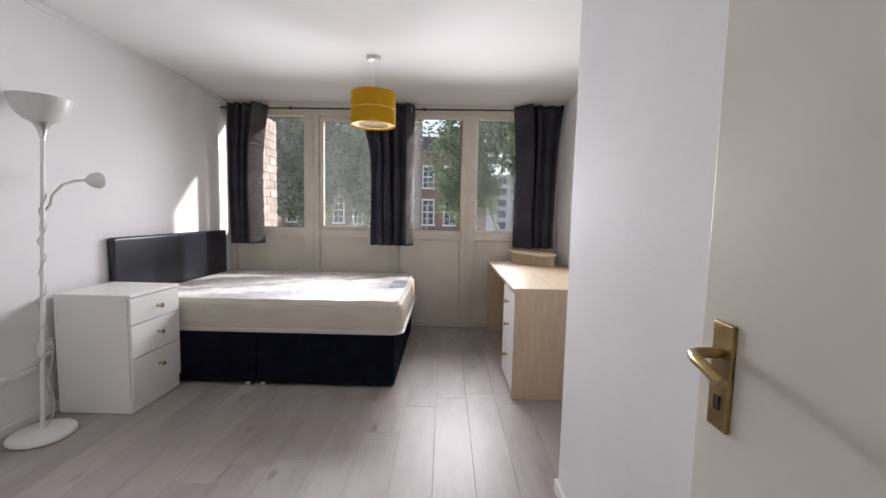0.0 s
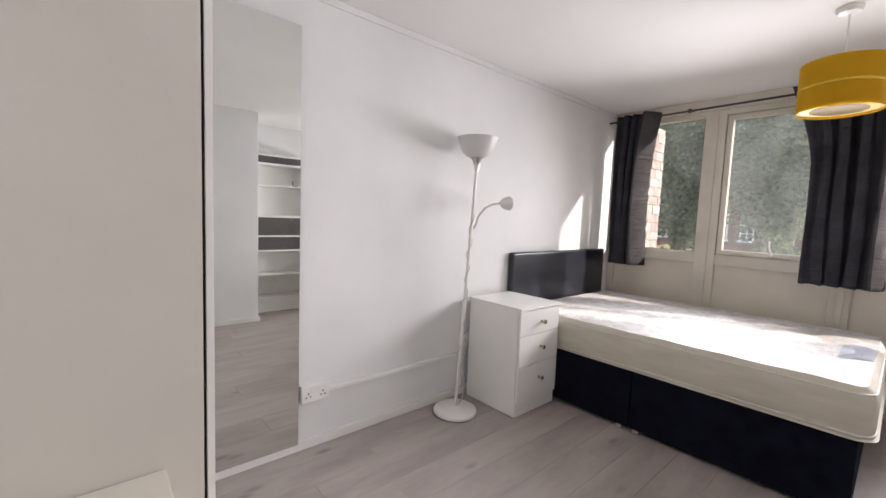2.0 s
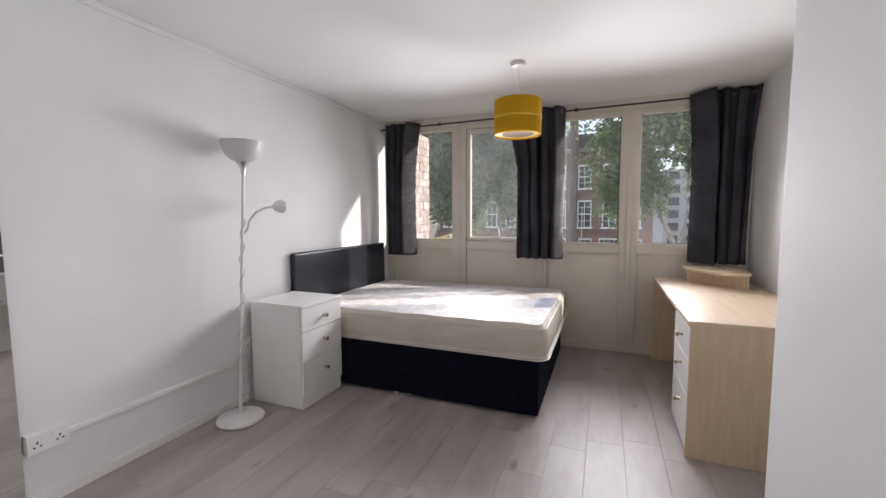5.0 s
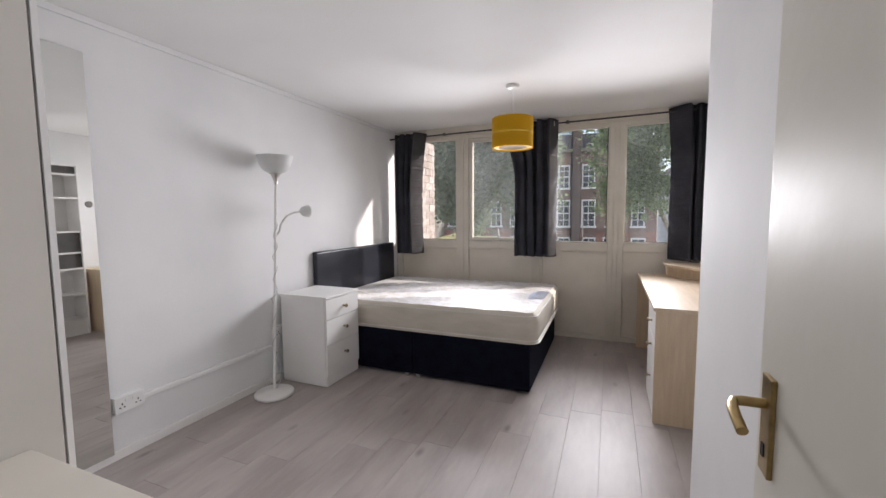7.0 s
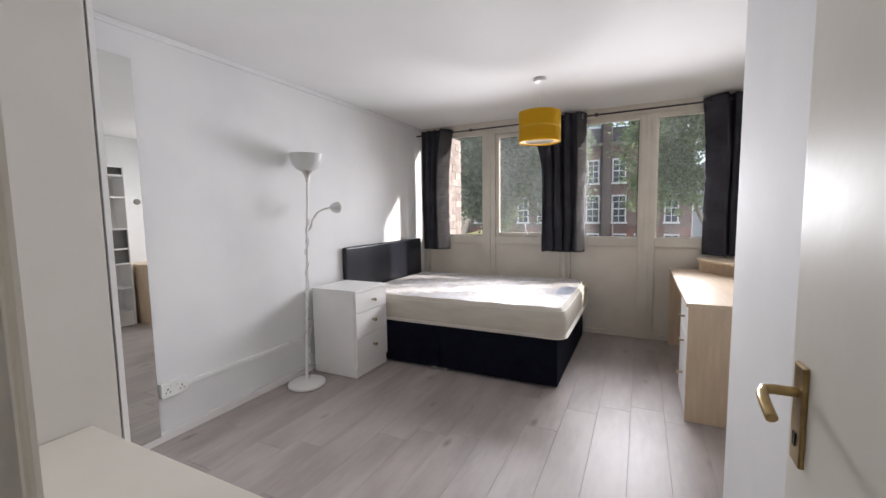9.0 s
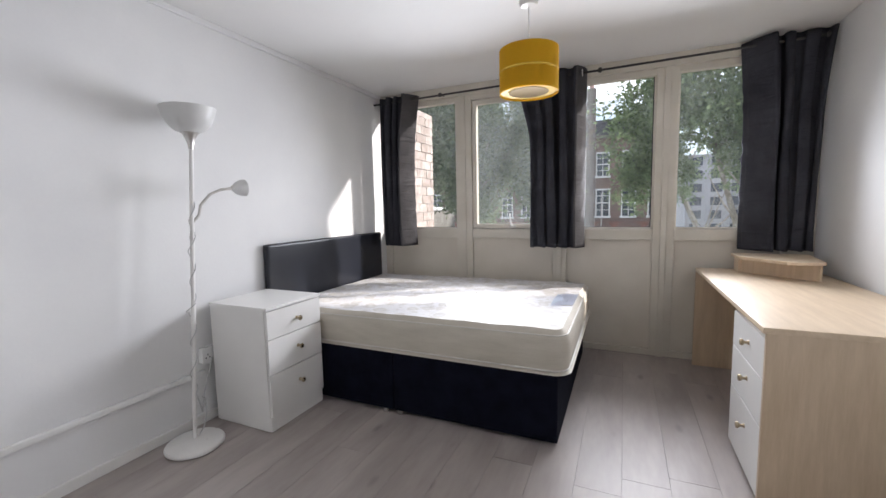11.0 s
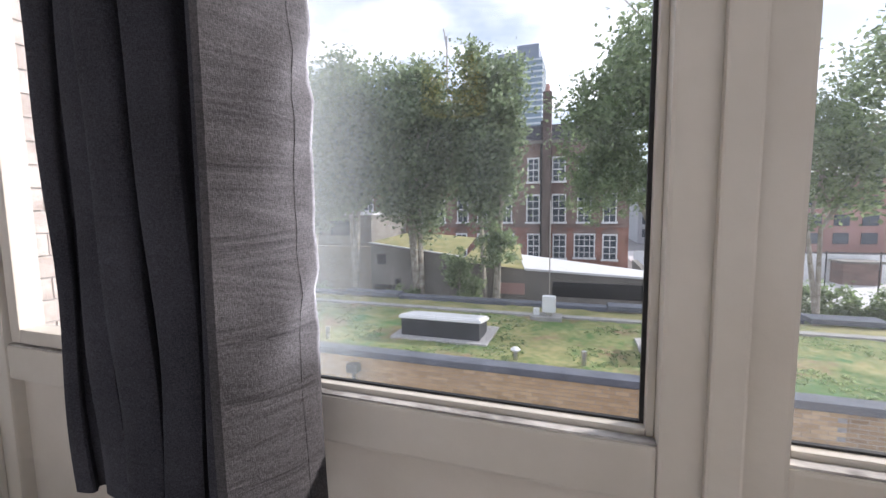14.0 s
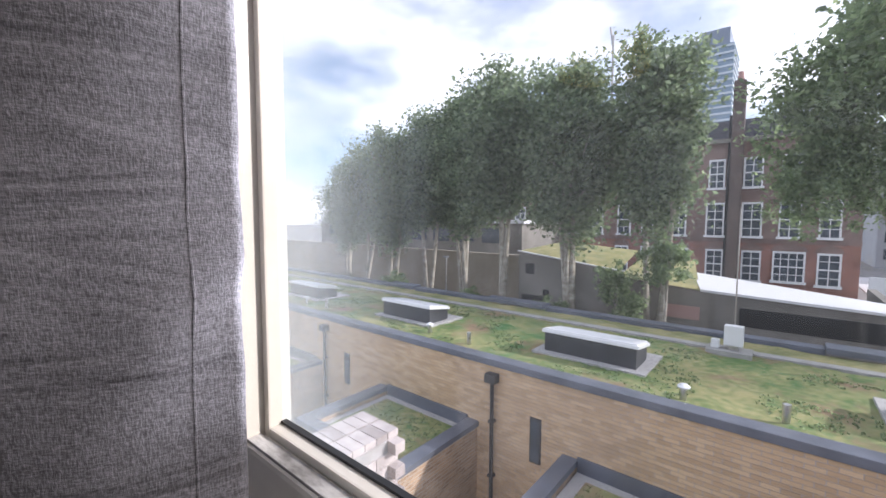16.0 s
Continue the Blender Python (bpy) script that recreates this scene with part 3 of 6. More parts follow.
def curtain(name_label, x0, x1, folds, flap_left, flap_right, z0, flare_left=0.0, flare_right=0.0, phase=0.0, turn=0.05, base=4.893, depth=0.043, front=4.81):
    """A pleated eyelet curtain hung on the rod; flaps turn its ends towards the window."""
    cur = thing("curtain", name_label, "curtain", "window curtains")
    cols, rows = 96, 44
    bm = bmesh.new()
    grid = []
    rnd = random.Random(int(x0 * 100))
    wob = [rnd.uniform(-1, 1) for _ in range(12)]
    for j in range(rows + 1):
        v = j / rows
        line = []
        for i in range(cols + 1):
            u = i / cols
            lo, hi = (0.2 if flap_left else 0.0), (0.8 if flap_right else 1.0)
            c = min(max((u - lo) / (hi - lo), 0.0), 1.0)
            x = x0 + (x1 - x0) * c
            top_w = max(0.0, 1 - v * 2.5) ** 1.5
            x += -flare_left * top_w * (1 - c) ** 2 + flare_right * top_w * c ** 2
            warp = c + 0.055 * math.sin(math.pi * c) * math.sin(5.2 * c + 3 * wob[4]) + 0.03 * math.sin(math.pi * c) * math.sin(11 * c + 3 * wob[5])
            amp = depth * (0.9 + 0.2 * math.sin(5 * v + wob[0] * 3)) * (1 - 0.2 * top_w) * (0.72 + 0.38 * math.sin(7.5 * c + 4 * wob[6]))
            ph = 2 * math.pi * folds * warp + phase + 0.6 * wob[1] * math.sin(2.5 * v + 4 * c) * v
            y = base + amp * (math.cos(ph) + 0.22 * math.cos(2 * ph + wob[3] * 3))
            x += 0.013 * math.sin(2 * ph) * (0.5 + v)
            x += 0.006 * math.sin(7 * v + wob[2] * 3 + 6 * c) * v
            y += 0.004 * math.sin(19 * v + 9 * u) * v
            k = max(0.0, (u - hi) / 0.2, (lo - u) / 0.2)
            near_end = max(0.0, 1 - (1 - c) / 0.16) if flap_right else (max(0.0, 1 - c / 0.16) if flap_left else 0.0)
            y += (front - y) * near_end * near_end * (3 - 2 * near_end)
            if k > 0:
                side = 1 if u > hi else -1
                y += (4.978 - y) * k
                crease = max(0.0, 1 - abs(v - 0.52) * 9) + max(0.0, 1 - abs(v - 0.74) * 12) + 0.7 * max(0.0, 1 - abs(v - 0.27) * 10)
                x += side * (turn * k + 0.012 * math.sin(math.pi * k) + 0.007 * k * crease * math.cos(75 * v + 9 * k) + 0.003 * math.sin(31 * v + 5 * k) * math.sin(math.pi * k))
            z = rod_z(x) + 0.045 - (rod_z(x) + 0.045 - z0) * v + (0.006 * math.sin(ph * 1.0) * v)
            line.append(bm.verts.new((x, y, z)))
        grid.append(line)
    for j in range(rows):
        for i in range(cols):
            f = bm.faces.new((grid[j][i], grid[j][i + 1], grid[j + 1][i + 1], grid[j + 1][i]))
            # right-hand turned ends take the paler, sun-coloured copy of the cloth
            f.material_index = 1 if flap_right and i >= cols * 0.79 else 0
    seams = {col: [tuple(line[col].co) for line in grid] for col in (int(cols * 0.955), int(cols * 0.045))}
    cloth = part("cloth", bm, M_CURTAIN, cur, "", True)
    cloth.data.materials.append(M_CURTAIN_SUNLIT)
    sol = cloth.modifiers.new("thick", "SOLIDIFY")
    sol.thickness = 0.0025
    # a stitched seam down each turned end
    for on, col in ((flap_right, int(cols * 0.955)), (flap_left, int(cols * 0.045))):
        if on:
            side = 1 if col > cols / 2 else -1
            part("seam", tube_bm([(p[0] + side * 0.0022, p[1], p[2]) for p in seams[col]], 0.0012, 5), M_CURTAIN_SUNLIT, cloth, "", True)
    # eyelets: the rod runs through the turned end, and one shows on the front pleat
    share = (4.9 - front) / (4.978 - front)
    ex = x1 + turn * share if flap_right else x0 - turn * share
    side = 1 if flap_right else -1
    part("eyelet", lathe_bm([(0.016, -0.004), (0.027, -0.004), (0.030, 0.0), (0.027, 0.004), (0.016, 0.004), (0.016, -0.004)], ex + side * 0.007, 4.9, rod_z(ex), 24, "x"), M_METAL, cur, "dull steel eyelet", True)
    part("eyelet_hole", lathe_bm([(0.0, -0.001), (0.0158, -0.001), (0.0158, 0.001), (0.0, 0.001)], ex + side * 0.006, 4.9, rod_z(ex), 18, "x"), M_SLOT, cur)
    if flare_left > 0.08:
        part("eyelet", lathe_bm([(0.017, -0.003), (0.027, -0.003), (0.029, 0.0), (0.027, 0.003), (0.017, 0.003), (0.017, -0.003)], x0 + 0.006, base - depth, rod_z(x0) - 0.005, 22, "y"), M_EYELET, cur, "dull steel eyelet", True)
        part("eyelet_hole", lathe_bm([(0.0, -0.0015), (0.0165, -0.0015), (0.0165, 0.001), (0.0, 0.001)], x0 + 0.006, base - depth, rod_z(x0) - 0.005, 18, "y"), M_SLOT, cur)
    return cur


curtain("charcoal grey eyelet curtain drawn back beside the wall", 0.125, 0.35, 3, False, True, 0.868, 0.0, 0.06, math.pi, 0.085, front=4.825)
curtain("charcoal grey eyelet curtain gathered between two panes", 1.56, 1.93, 4, False, True, 0.88, 0.14, 0.0, math.pi, 0.06, 4.876, 0.048, 4.84)
curtain("charcoal grey eyelet curtain drawn back above the desk", 3.17, 3.42, 3, True, False, 0.885, 0.03, 0.05, math.pi, 0.145, front=4.82)

# ---- bed ----
bed = thing("divan_bed", "black fabric double divan bed base in two halves", "bed")
for x0, x1 in ((0.10, 1.043), (1.047, 1.997)):
    half = part("base", box_bm(x0, x1, 3.457, 4.865, 0.022, 0.372, 0.012, 3), M_BLACK, bed, "", True)
    for cx in (x0 + 0.06, x1 - 0.06):
        for cy in (3.53, 4.78):
            part("castor", lathe_bm([(0.0, -0.012), (0.015, -0.012), (0.018, -0.006), (0.018, 0.006), (0.015, 0.012), (0.0, 0.012)], cx, cy - 0.03, 0.0185, 14, "x"), M_METAL, half, "small steel castor", True)
for cx in (0.99, 1.09):
    part("linking_bar", box_bm(cx - 0.018, cx + 0.018, 3.450, 3.4575, 0.004, 0.028, 0.003), M_METAL, bed, "steel linking bar")

mattress = thing("mattress", "bare white damask mattress with tan floral ovals", "mattress")
bm = bmesh.new()
NX, NY = 48, 36
def mat_z(u, v):
    edge = min(u, 1 - u) * 1.93
    edge2 = min(v, 1 - v) * 1.397
    r = 0.034
    drop = 0.0
    for d in (edge, edge2):
        if d < r:
            drop += r - math.sqrt(max(0.0, r * r - (r - d) ** 2))
    puff = 0.009 * math.sin(u * 37 + 0.8 * math.sin(v * 14)) * math.sin(v * 27 + 0.5) + 0.006 * noise.noise((u * 6, v * 5, 0.3))
    return 0.602 - min(drop, 0.034) + puff * min(1, min(edge, edge2) * 8) - 0.012 * (1 - u)
def spread(i, n):
    c = i / n
    return 0.5 * (1 + math.copysign(abs(2 * c - 1) ** 0.72, 2 * c - 1))
gx = [[bm.verts.new((0.105 + 1.93 * spread(i, NX), 3.478 + 1.397 * spread(j, NY), mat_z(spread(i, NX), spread(j, NY)))) for j in range(NY + 1)] for i in range(NX + 1)]
for i in range(NX):
    for j in range(NY):
        bm.faces.new((gx[i][j], gx[i + 1][j], gx[i + 1][j + 1], gx[i][j + 1]))
def round_corner(v, radius=0.075):
    """Pull a point of the square plan in to a plan with rounded corners."""
    cx, cy, hx, hy = 1.07, 4.1765, 0.965, 0.6985
    dx, dy = abs(v.co.x - cx) - (hx - radius), abs(v.co.y - cy) - (hy - radius)
    if dx > 0 and dy > 0:
        k = max(dx, dy) / math.hypot(dx, dy)
        v.co.x = cx + math.copysign(hx - radius + dx * k, v.co.x - cx)
        v.co.y = cy + math.copysign(hy - radius + dy * k, v.co.y - cy)
loop = [gx[i][0] for i in range(NX + 1)] + [gx[NX][j] for j in range(1, NY + 1)] + [gx[i][NY] for i in range(NX - 1, -1, -1)] + [gx[0][j] for j in range(NY - 1, 0, -1)]
prev = loop
LEVELS = ((0.552, 0.004), (0.535, 0.007), (0.515, 0.009), (0.495, 0.0095), (0.475, 0.010), (0.455, 0.0095), (0.435, 0.009), (0.415, 0.008), (0.40, 0.006), (0.388, 0.001), (0.376, -0.02))
for z, out in LEVELS:
    ring = []
    for v in loop:
        c = Vector((1.07, 4.1765, 0))
        d = Vector((v.co.x - c.x, v.co.y - c.y, 0))
        px = math.copysign(out, d.x) if abs(d.x) > 0.955 else 0
        py = math.copysign(out, d.y) if abs(d.y) > 0.69 else 0
        ring.append(bm.verts.new((v.co.x + px, v.co.y + py, z)))
    for k in range(len(loop)):
        bm.faces.new((prev[k], ring[k], ring[(k + 1) % len(loop)], prev[(k + 1) % len(loop)]))
    prev = ring
bm.faces.new(prev)
for v in bm.verts:
    round_corner(v)
bmesh.ops.recalc_face_normals(bm, faces=bm.faces)
for f in bm.faces:
    f.normal_update()
    if abs(f.normal.z) < 0.86:
        f.material_index = 1
ticking = part("ticking", bm, M_MATTRESS, mattress, "", True)
ticking.data.materials.append(M_BORDER)
def rim(z, out, fall=0.0):
    pts = []
    for cx, cy, a0 in ((1.96, 4.80, 0), (0.18, 4.80, 90), (0.18, 3.553, 180), (1.96, 3.553, 270)):
        for k in range(5):
            a = radians(a0 + 22.5 * k)
            px = cx + (0.075 + out) * math.cos(a)
            pts.append((px, cy + (0.075 + out) * math.sin(a), z - fall * (2.035 - px) / 1.93))
    pts.append(pts[0])
    return pts
part("piping", tube_bm(rim(0.574, -0.001, 0.012), 0.0042, 6), M_PIPING, mattress, "cream corded edge", True)
part("piping", tube_bm(rim(0.394, 0.007), 0.005, 6), M_PIPING, mattress, "cream corded edge", True)
def on_top(x, y, lift):
    """A point lying on the mattress's upper face."""
    return (x, y, mat_z((x - 0.105) / 1.93, (y - 3.478) / 1.397) + lift)
bm = bmesh.new()
cells = [[bm.verts.new(on_top(1.868 + 0.132 * i / 6, 4.03 + 0.31 * j / 12, 0.004)) for j in range(13)] for i in range(7)]
for i in range(6):
    for j in range(12):
        bm.faces.new((cells[i][j], cells[i + 1][j], cells[i + 1][j + 1], cells[i][j + 1]))
bmesh.ops.solidify(bm, geom=bm.faces[:], thickness=0.0015)
tag = part("care_label", bm, M_TAG, mattress, "pale blue printed label")
bm = bmesh.new()
inner = [bm.verts.new(on_top(1.869, 4.034 + 0.302 * k / 12, 0.0062)) for k in range(13)]
outer = [bm.verts.new(on_top(1.8695 + 0.055 * math.sin(math.pi * k / 12), 4.034 + 0.302 * k / 12, 0.0062)) for k in range(13)]
for k in range(12):
    bm.faces.new((inner[k], outer[k], outer[k + 1], inner[k + 1]))
part("print", bm, M_TAG2, tag)
for k in range(3):
    bm = bmesh.new()
    y0 = 4.12 + 0.03 * k
    bm.faces.new([bm.verts.new(on_top(px, py, 0.0062)) for px, py in ((1.948, y0), (1.956, y0), (1.956, y0 + 0.018), (1.948, y0 + 0.018))])
    part("print", bm, M_TAG2, tag)
# small tufts
for tx, ty in ((0.55, 3.85), (1.25, 3.8), (1.3, 4.25), (1.68, 4.3), (0.7, 4.35), (1.75, 3.75), (1.62, 4.55)):
    part("tuft", lathe_bm([(0.0, 0.0), (0.012, 0.001), (0.008, 0.006), (0.0, 0.007)], tx, ty, 0.594, 10), M_PIPING, mattress, "", True)

headboard = thing("headboard", "black faux leather headboard against the wall", "headboard")
part("pad", box_bm(LEFT + 0.006, 0.098, 3.455, 4.868, 0.40, 1.0, 0.026, 5), M_LEATHER, headboard, "", True)
for cy in (3.75, 4.55):
    part("strut", box_bm(0.055, 0.085, cy - 0.03, cy + 0.03, 0.0, 0.42, 0.003), M_ROD, headboard)


# ---- chests of drawers ----
def knob(x, y, z, parent, sx=1):
    part("knob", lathe_bm([(0.0, 0.0), (0.011, 0.0), (0.007, 0.006 * sx), (0.006, 0.015 * sx), (0.013, 0.021 * sx), (0.0155, 0.027 * sx), (0.012, 0.033 * sx), (0.0, 0.035 * sx)], x, y, z, 18, "x"), M_KNOB, parent, "satin metal knob", True)


bedside = thing("bedside_chest", "white three-drawer bedside chest next to the bed", "bedside table")
part("carcass", box_bm(0.10, 0.520, 3.015, 3.435, 0.004, 0.688, 0.002), M_WHITE, bedside)
part("top", box_bm(0.095, 0.545, 3.012, 3.438, 0.688, 0.706, 0.003), M_WHITE, bedside)
part("plinth", box_bm(0.520, 0.528, 3.018, 3.432, 0.004, 0.085, 0.001), M_WHITE, bedside)
for z0, z1, kz in ((0.092, 0.325, 0.228), (0.330, 0.523, 0.435), (0.528, 0.683, 0.602)):
    d = part("drawer", box_bm(0.522, 0.540, 3.017, 3.433, z0, z1, 0.0025), M_WHITE, bedside)
    knob(0.540, 3.235, kz, d)

# ---- desk ----
desk = thing("desk", "light beech laminate desk with white drawers", "desk")
part("worktop", box_bm(2.775, RIGHT - 0.012, 3.335, 4.955, 0.718, 0.742, 0.004), M_BEECH, desk)
part("side_panel", box_bm(2.787, RIGHT - 0.014, 3.338, 3.356, 0.002, 0.718, 0.0015), M_BEECH_UP, desk)
part("side_panel", box_bm(2.80, RIGHT - 0.014, 3.835, 3.853, 0.002, 0.718, 0.0015), M_BEECH_UP, desk)
part("side_panel", box_bm(2.775, RIGHT - 0.014, 4.925, 4.943, 0.002, 0.718, 0.0015), M_BEECH_UP, desk)
part("back_panel", box_bm(3.40, 3.418, 3.853, 4.925, 0.05, 0.718, 0.0015), M_BEECH_UP, desk)
part("pedestal_body", box_bm(2.806, 3.38, 3.358, 3.833, 0.03, 0.715), M_WHITE, desk)
for z0, z1, kz in ((0.035, 0.322, 0.23), (0.327, 0.520, 0.449), (0.525, 0.690, 0.611)):
    d = part("drawer", box_bm(2.788, 2.806, 3.360, 3.831, z0, z1, 0.003), M_WHITE, desk)
    knob(2.788, 3.565, kz, d, -1)

riser = thing("monitor_riser", "beech corner shelf standing on the desk", "shelf")
def poly_bm(points, z0, z1):
    bm = bmesh.new()
    lo = [bm.verts.new((x, y, z0)) for x, y in points]
    hi = [bm.verts.new((x, y, z1)) for x, y in points]
    bm.faces.new(lo[::-1])
    bm.faces.new(hi)
    for i in range(len(points)):
        k = (i + 1) % len(points)
        bm.faces.new((lo[i], lo[k], hi[k], hi[i]))
    bmesh.ops.recalc_face_normals(bm, faces=bm.faces)
    return bm
part("top", poly_bm([(2.985, 4.73), (3.03, 4.655), (3.08, 4.60), (3.12, 4.53), (3.17, 4.465), (3.25, 4.455), (3.36, 4.49), (3.42, 4.93), (2.985, 4.93)], 0.842, 0.860), M_BEECH, riser)
part("upright", box_bm(3.005, 3.023, 4.80, 4.92, 0.742, 0.842), M_BEECH_UP, riser)
part("upright", poly_bm([(3.023, 4.80), (3.345, 4.52), (3.36, 4.534), (3.03, 4.818)], 0.742, 0.842), M_BEECH_UP, riser)

# ---- bookcase in the recess ----
case = thing("bookcase", "tall white open bookcase with dark backed compartments", "bookcase")
for y0, y1 in ((2.47, 2.488), (3.272, 3.290)):
    part("side", box_bm(3.215, 3.475, y0, y1, 0.0, 1.935, 0.0015), M_WHITE, case)
for z in (0.165, 0.455, 0.755, 0.935, 1.175, 1.555, 1.815, 1.917):
    part("shelf", box_bm(3.218, 3.468, 2.488, 3.272, z, z + 0.018, 0.001), M_WHITE, case)
part("plinth", box_bm(3.235, 3.25, 2.488, 3.272, 0.0, 0.165), M_WHITE, case)
for z0, z1, m, lab in ((0.183, 0.935, M_WHITE, ""), (1.193, 1.815, M_WHITE, "")):
    part("back", box_bm(3.462, 3.470, 2.488, 3.272, z0, z1), m, case)
for z0, z1 in ((0.773, 0.935), (0.953, 1.175), (1.833, 1.917)):
    part("back", box_bm(3.24, 3.25, 2.488, 3.272, z0, z1), M_DARKBACK, case, "dark brown back board")

# ---- mirror and wardrobe ----
mirror = thing("wall_mirror", "tall frameless mirror fixed flat to the wall", "mirror")
glass = part("glass", box_bm(-0.003, 0.003, -0.245, 0.18, 0.0, 2.10), M_MIRROR, mirror)
part("back", box_bm(-0.005, -0.003, -0.245, 0.18, 0.0, 2.10), M_DARKBACK, mirror)
part("sticker", lathe_bm([(0.0, 0.0), (0.016, 0.0), (0.016, 0.004), (0.014, 0.006), (0.0, 0.006)], 0.003, 0.155, 1.345, 20, "x"), M_DISC, mirror, "round grey disc stuck on the glass")
mirror.matrix_basis = pose(LEFT + 0.0215, 1.636, 0.042, 0, -0.2, 0)

wardrobe = thing("wardrobe", "tall pale beige fitted wardrobe with plain doors", "wardrobe")
part("carcass", box_bm(LEFT + 0.002, 0.955, DOOR_Y + 0.004, 1.222, 0.002, ROOM_H - 0.004), M_BEIGE, wardrobe)
part("side_panel", box_bm(LEFT + 0.002, 0.980, 1.229, 1.245, 0.002, ROOM_H - 0.004), M_WHITE, wardrobe)
part("door", box_bm(0.962, 0.980, DOOR_Y + 0.01, 1.2215, 0.06, 2.30, 0.002), M_BEIGE, wardrobe)
part("shadow_gap", box_bm(0.94, 0.964, 1.2215, 1.2295, 0.06, 2.30), M_SLOT, wardrobe)

chest = thing("chest_of_drawers", "low cream chest of drawers beside the doorway", "chest of drawers")
part("body", box_bm(0.985, 1.86, DOOR_Y + 0.03, 1.122, 0.004, 0.636, 0.002), M_CREAM, chest)
part("top", box_bm(0.984, 1.875, DOOR_Y + 0.024, 1.143, 0.636, 0.656, 0.003), M_CREAM, chest)
for z0, z1 in ((0.06, 0.245), (0.25, 0.435), (0.44, 0.63)):
    d = part("drawer", box_bm(0.99, 1.855, 1.122, 1.138, z0, z1, 0.002), M_CREAM, chest)

# ---- floor lamp ----
lamp = thing("floor_lamp", "white uplighter floor lamp with a reading arm and a wound cable", "floor lamp")
part("base", lathe_bm([(0.0, 0.0), (0.128, 0.0), (0.138, 0.006), (0.140, 0.018), (0.134, 0.028), (0.11, 0.036), (0.03, 0.042), (0.02, 0.046), (0.0, 0.046)], 0.24, 2.775, 0.0, 40), M_LAMP, lamp, "round white base", True)
LP = Vector((0.24, 2.775, 0.04))
LT = Vector((0.198, 2.912, 1.565))
def on_pole(z):
    return LP.lerp(LT, (z - LP.z) / (LT.z - LP.z))
part("pole", tube_bm([LP, LT], 0.0105, 12), M_LAMP, lamp, "", True)
for z in (0.55, 1.09):
    c = on_pole(z)
    part("joint", tube_bm([c - Vector((0, 0, 0.012)), c + Vector((0, 0, 0.012))], 0.0125, 12), M_LAMP, lamp, "", True)
part("cone", lathe_bm([(0.011, 0.0), (0.014, 0.02), (0.022, 0.05), (0.036, 0.075), (0.046, 0.084), (0.0, 0.084)], LT.x, LT.y, LT.z - 0.01, 26), M_METAL, lamp, "grey metal cone", True)
part("bowl", lathe_bm([(0.040, 0.0), (0.074, 0.014), (0.100, 0.042), (0.116, 0.078), (0.127, 0.118), (0.131, 0.128), (0.126, 0.126), (0.112, 0.079), (0.096, 0.045), (0.070, 0.018), (0.0, 0.006)], LT.x, LT.y, LT.z + 0.072, 40), M_BOWL, lamp, "white plastic bowl shade", True)
arm = [on_pole(1.17), on_pole(1.20) + Vector((0.012, 0.03, 0.01)), Vector((0.225, 2.92, 1.262)), Vector((0.235, 2.97, 1.32)), Vector((0.248, 3.03, 1.348)), Vector((0.262, 3.09, 1.355))]
arm_ob = part("arm", tube_bm(arm, 0.0075, 10), M_METAL, lamp, "", True)
bm = lathe_bm([(0.012, 0.0), (0.020, 0.012), (0.034, 0.028), (0.043, 0.05), (0.047, 0.075), (0.044, 0.075), (0.030, 0.03), (0.0, 0.02)], 0, 0, 0, 24)
bmesh.ops.transform(bm, matrix=Matrix.Translation((0.262, 3.085, 1.356)) @ Vector((0.18, 1.0, 0.06)).to_track_quat("Z", "Y").to_matrix().to_4x4(), verts=bm.verts)
part("reading_shade", bm, M_BOWL, arm_ob, "small white reading shade", True)
turns = []
for k in range(150):
    z = 0.28 + 1.02 * k / 149
    c = on_pole(z)
    r = 0.0135 + 0.006 * max(0, math.sin(k * 0.13)) ** 6 + (0.016 if 62 < k < 70 else 0)
    turns.append((c.x + r * math.cos(k * 0.27), c.y + r * math.sin(k * 0.27), z))
part("cable", tube_bm(turns, 0.0028, 6), M_CABLE, lamp, "clear cable wound round the pole", True)
part("cable", tube_bm([turns[0], (0.25, 2.81, 0.22), (0.235, 2.83, 0.16), (0.22, 2.85, 0.20), (0.19, 2.88, 0.235), (0.13, 2.93, 0.24), (0.10, 2.99, 0.33), (0.09, 3.01, 0.38)], 0.0035, 6), M_CABLE, lamp, "", True)
part("cable", tube_bm([(0.245, 2.79, 0.045), (0.255, 2.82, 0.09), (0.24, 2.85, 0.15), (0.21, 2.87, 0.21), (0.23, 2.84, 0.24)], 0.0035, 6), M_CABLE, lamp, "", True)

# ---- pendant light ----
PX, PY = 1.782, 3.785
pend = thing("pendant_light", "mustard yellow drum pendant hanging from the ceiling", "pendant light")
part("ceiling_rose", lathe_bm([(0.0, 0.0), (0.052, 0.0), (0.050, -0.012), (0.042, -0.024), (0.012, -0.030), (0.0, -0.030)], PX, PY, ROOM_H, 28), M_PLASTIC, pend, "white plastic ceiling rose", True)
part("flex", tube_bm([(PX, PY, ROOM_H - 0.028), (PX + 0.002, PY, 2.2), (PX, PY, 2.05)], 0.0035, 8), M_PLASTIC, pend, "white flex", True)
part("lamp_holder", lathe_bm([(0.0, 0.0), (0.012, 0.0), (0.016, -0.02), (0.02, -0.06), (0.018, -0.075), (0.0, -0.075)], PX, PY, 2.065, 18), M_PLASTIC, pend, "", True)
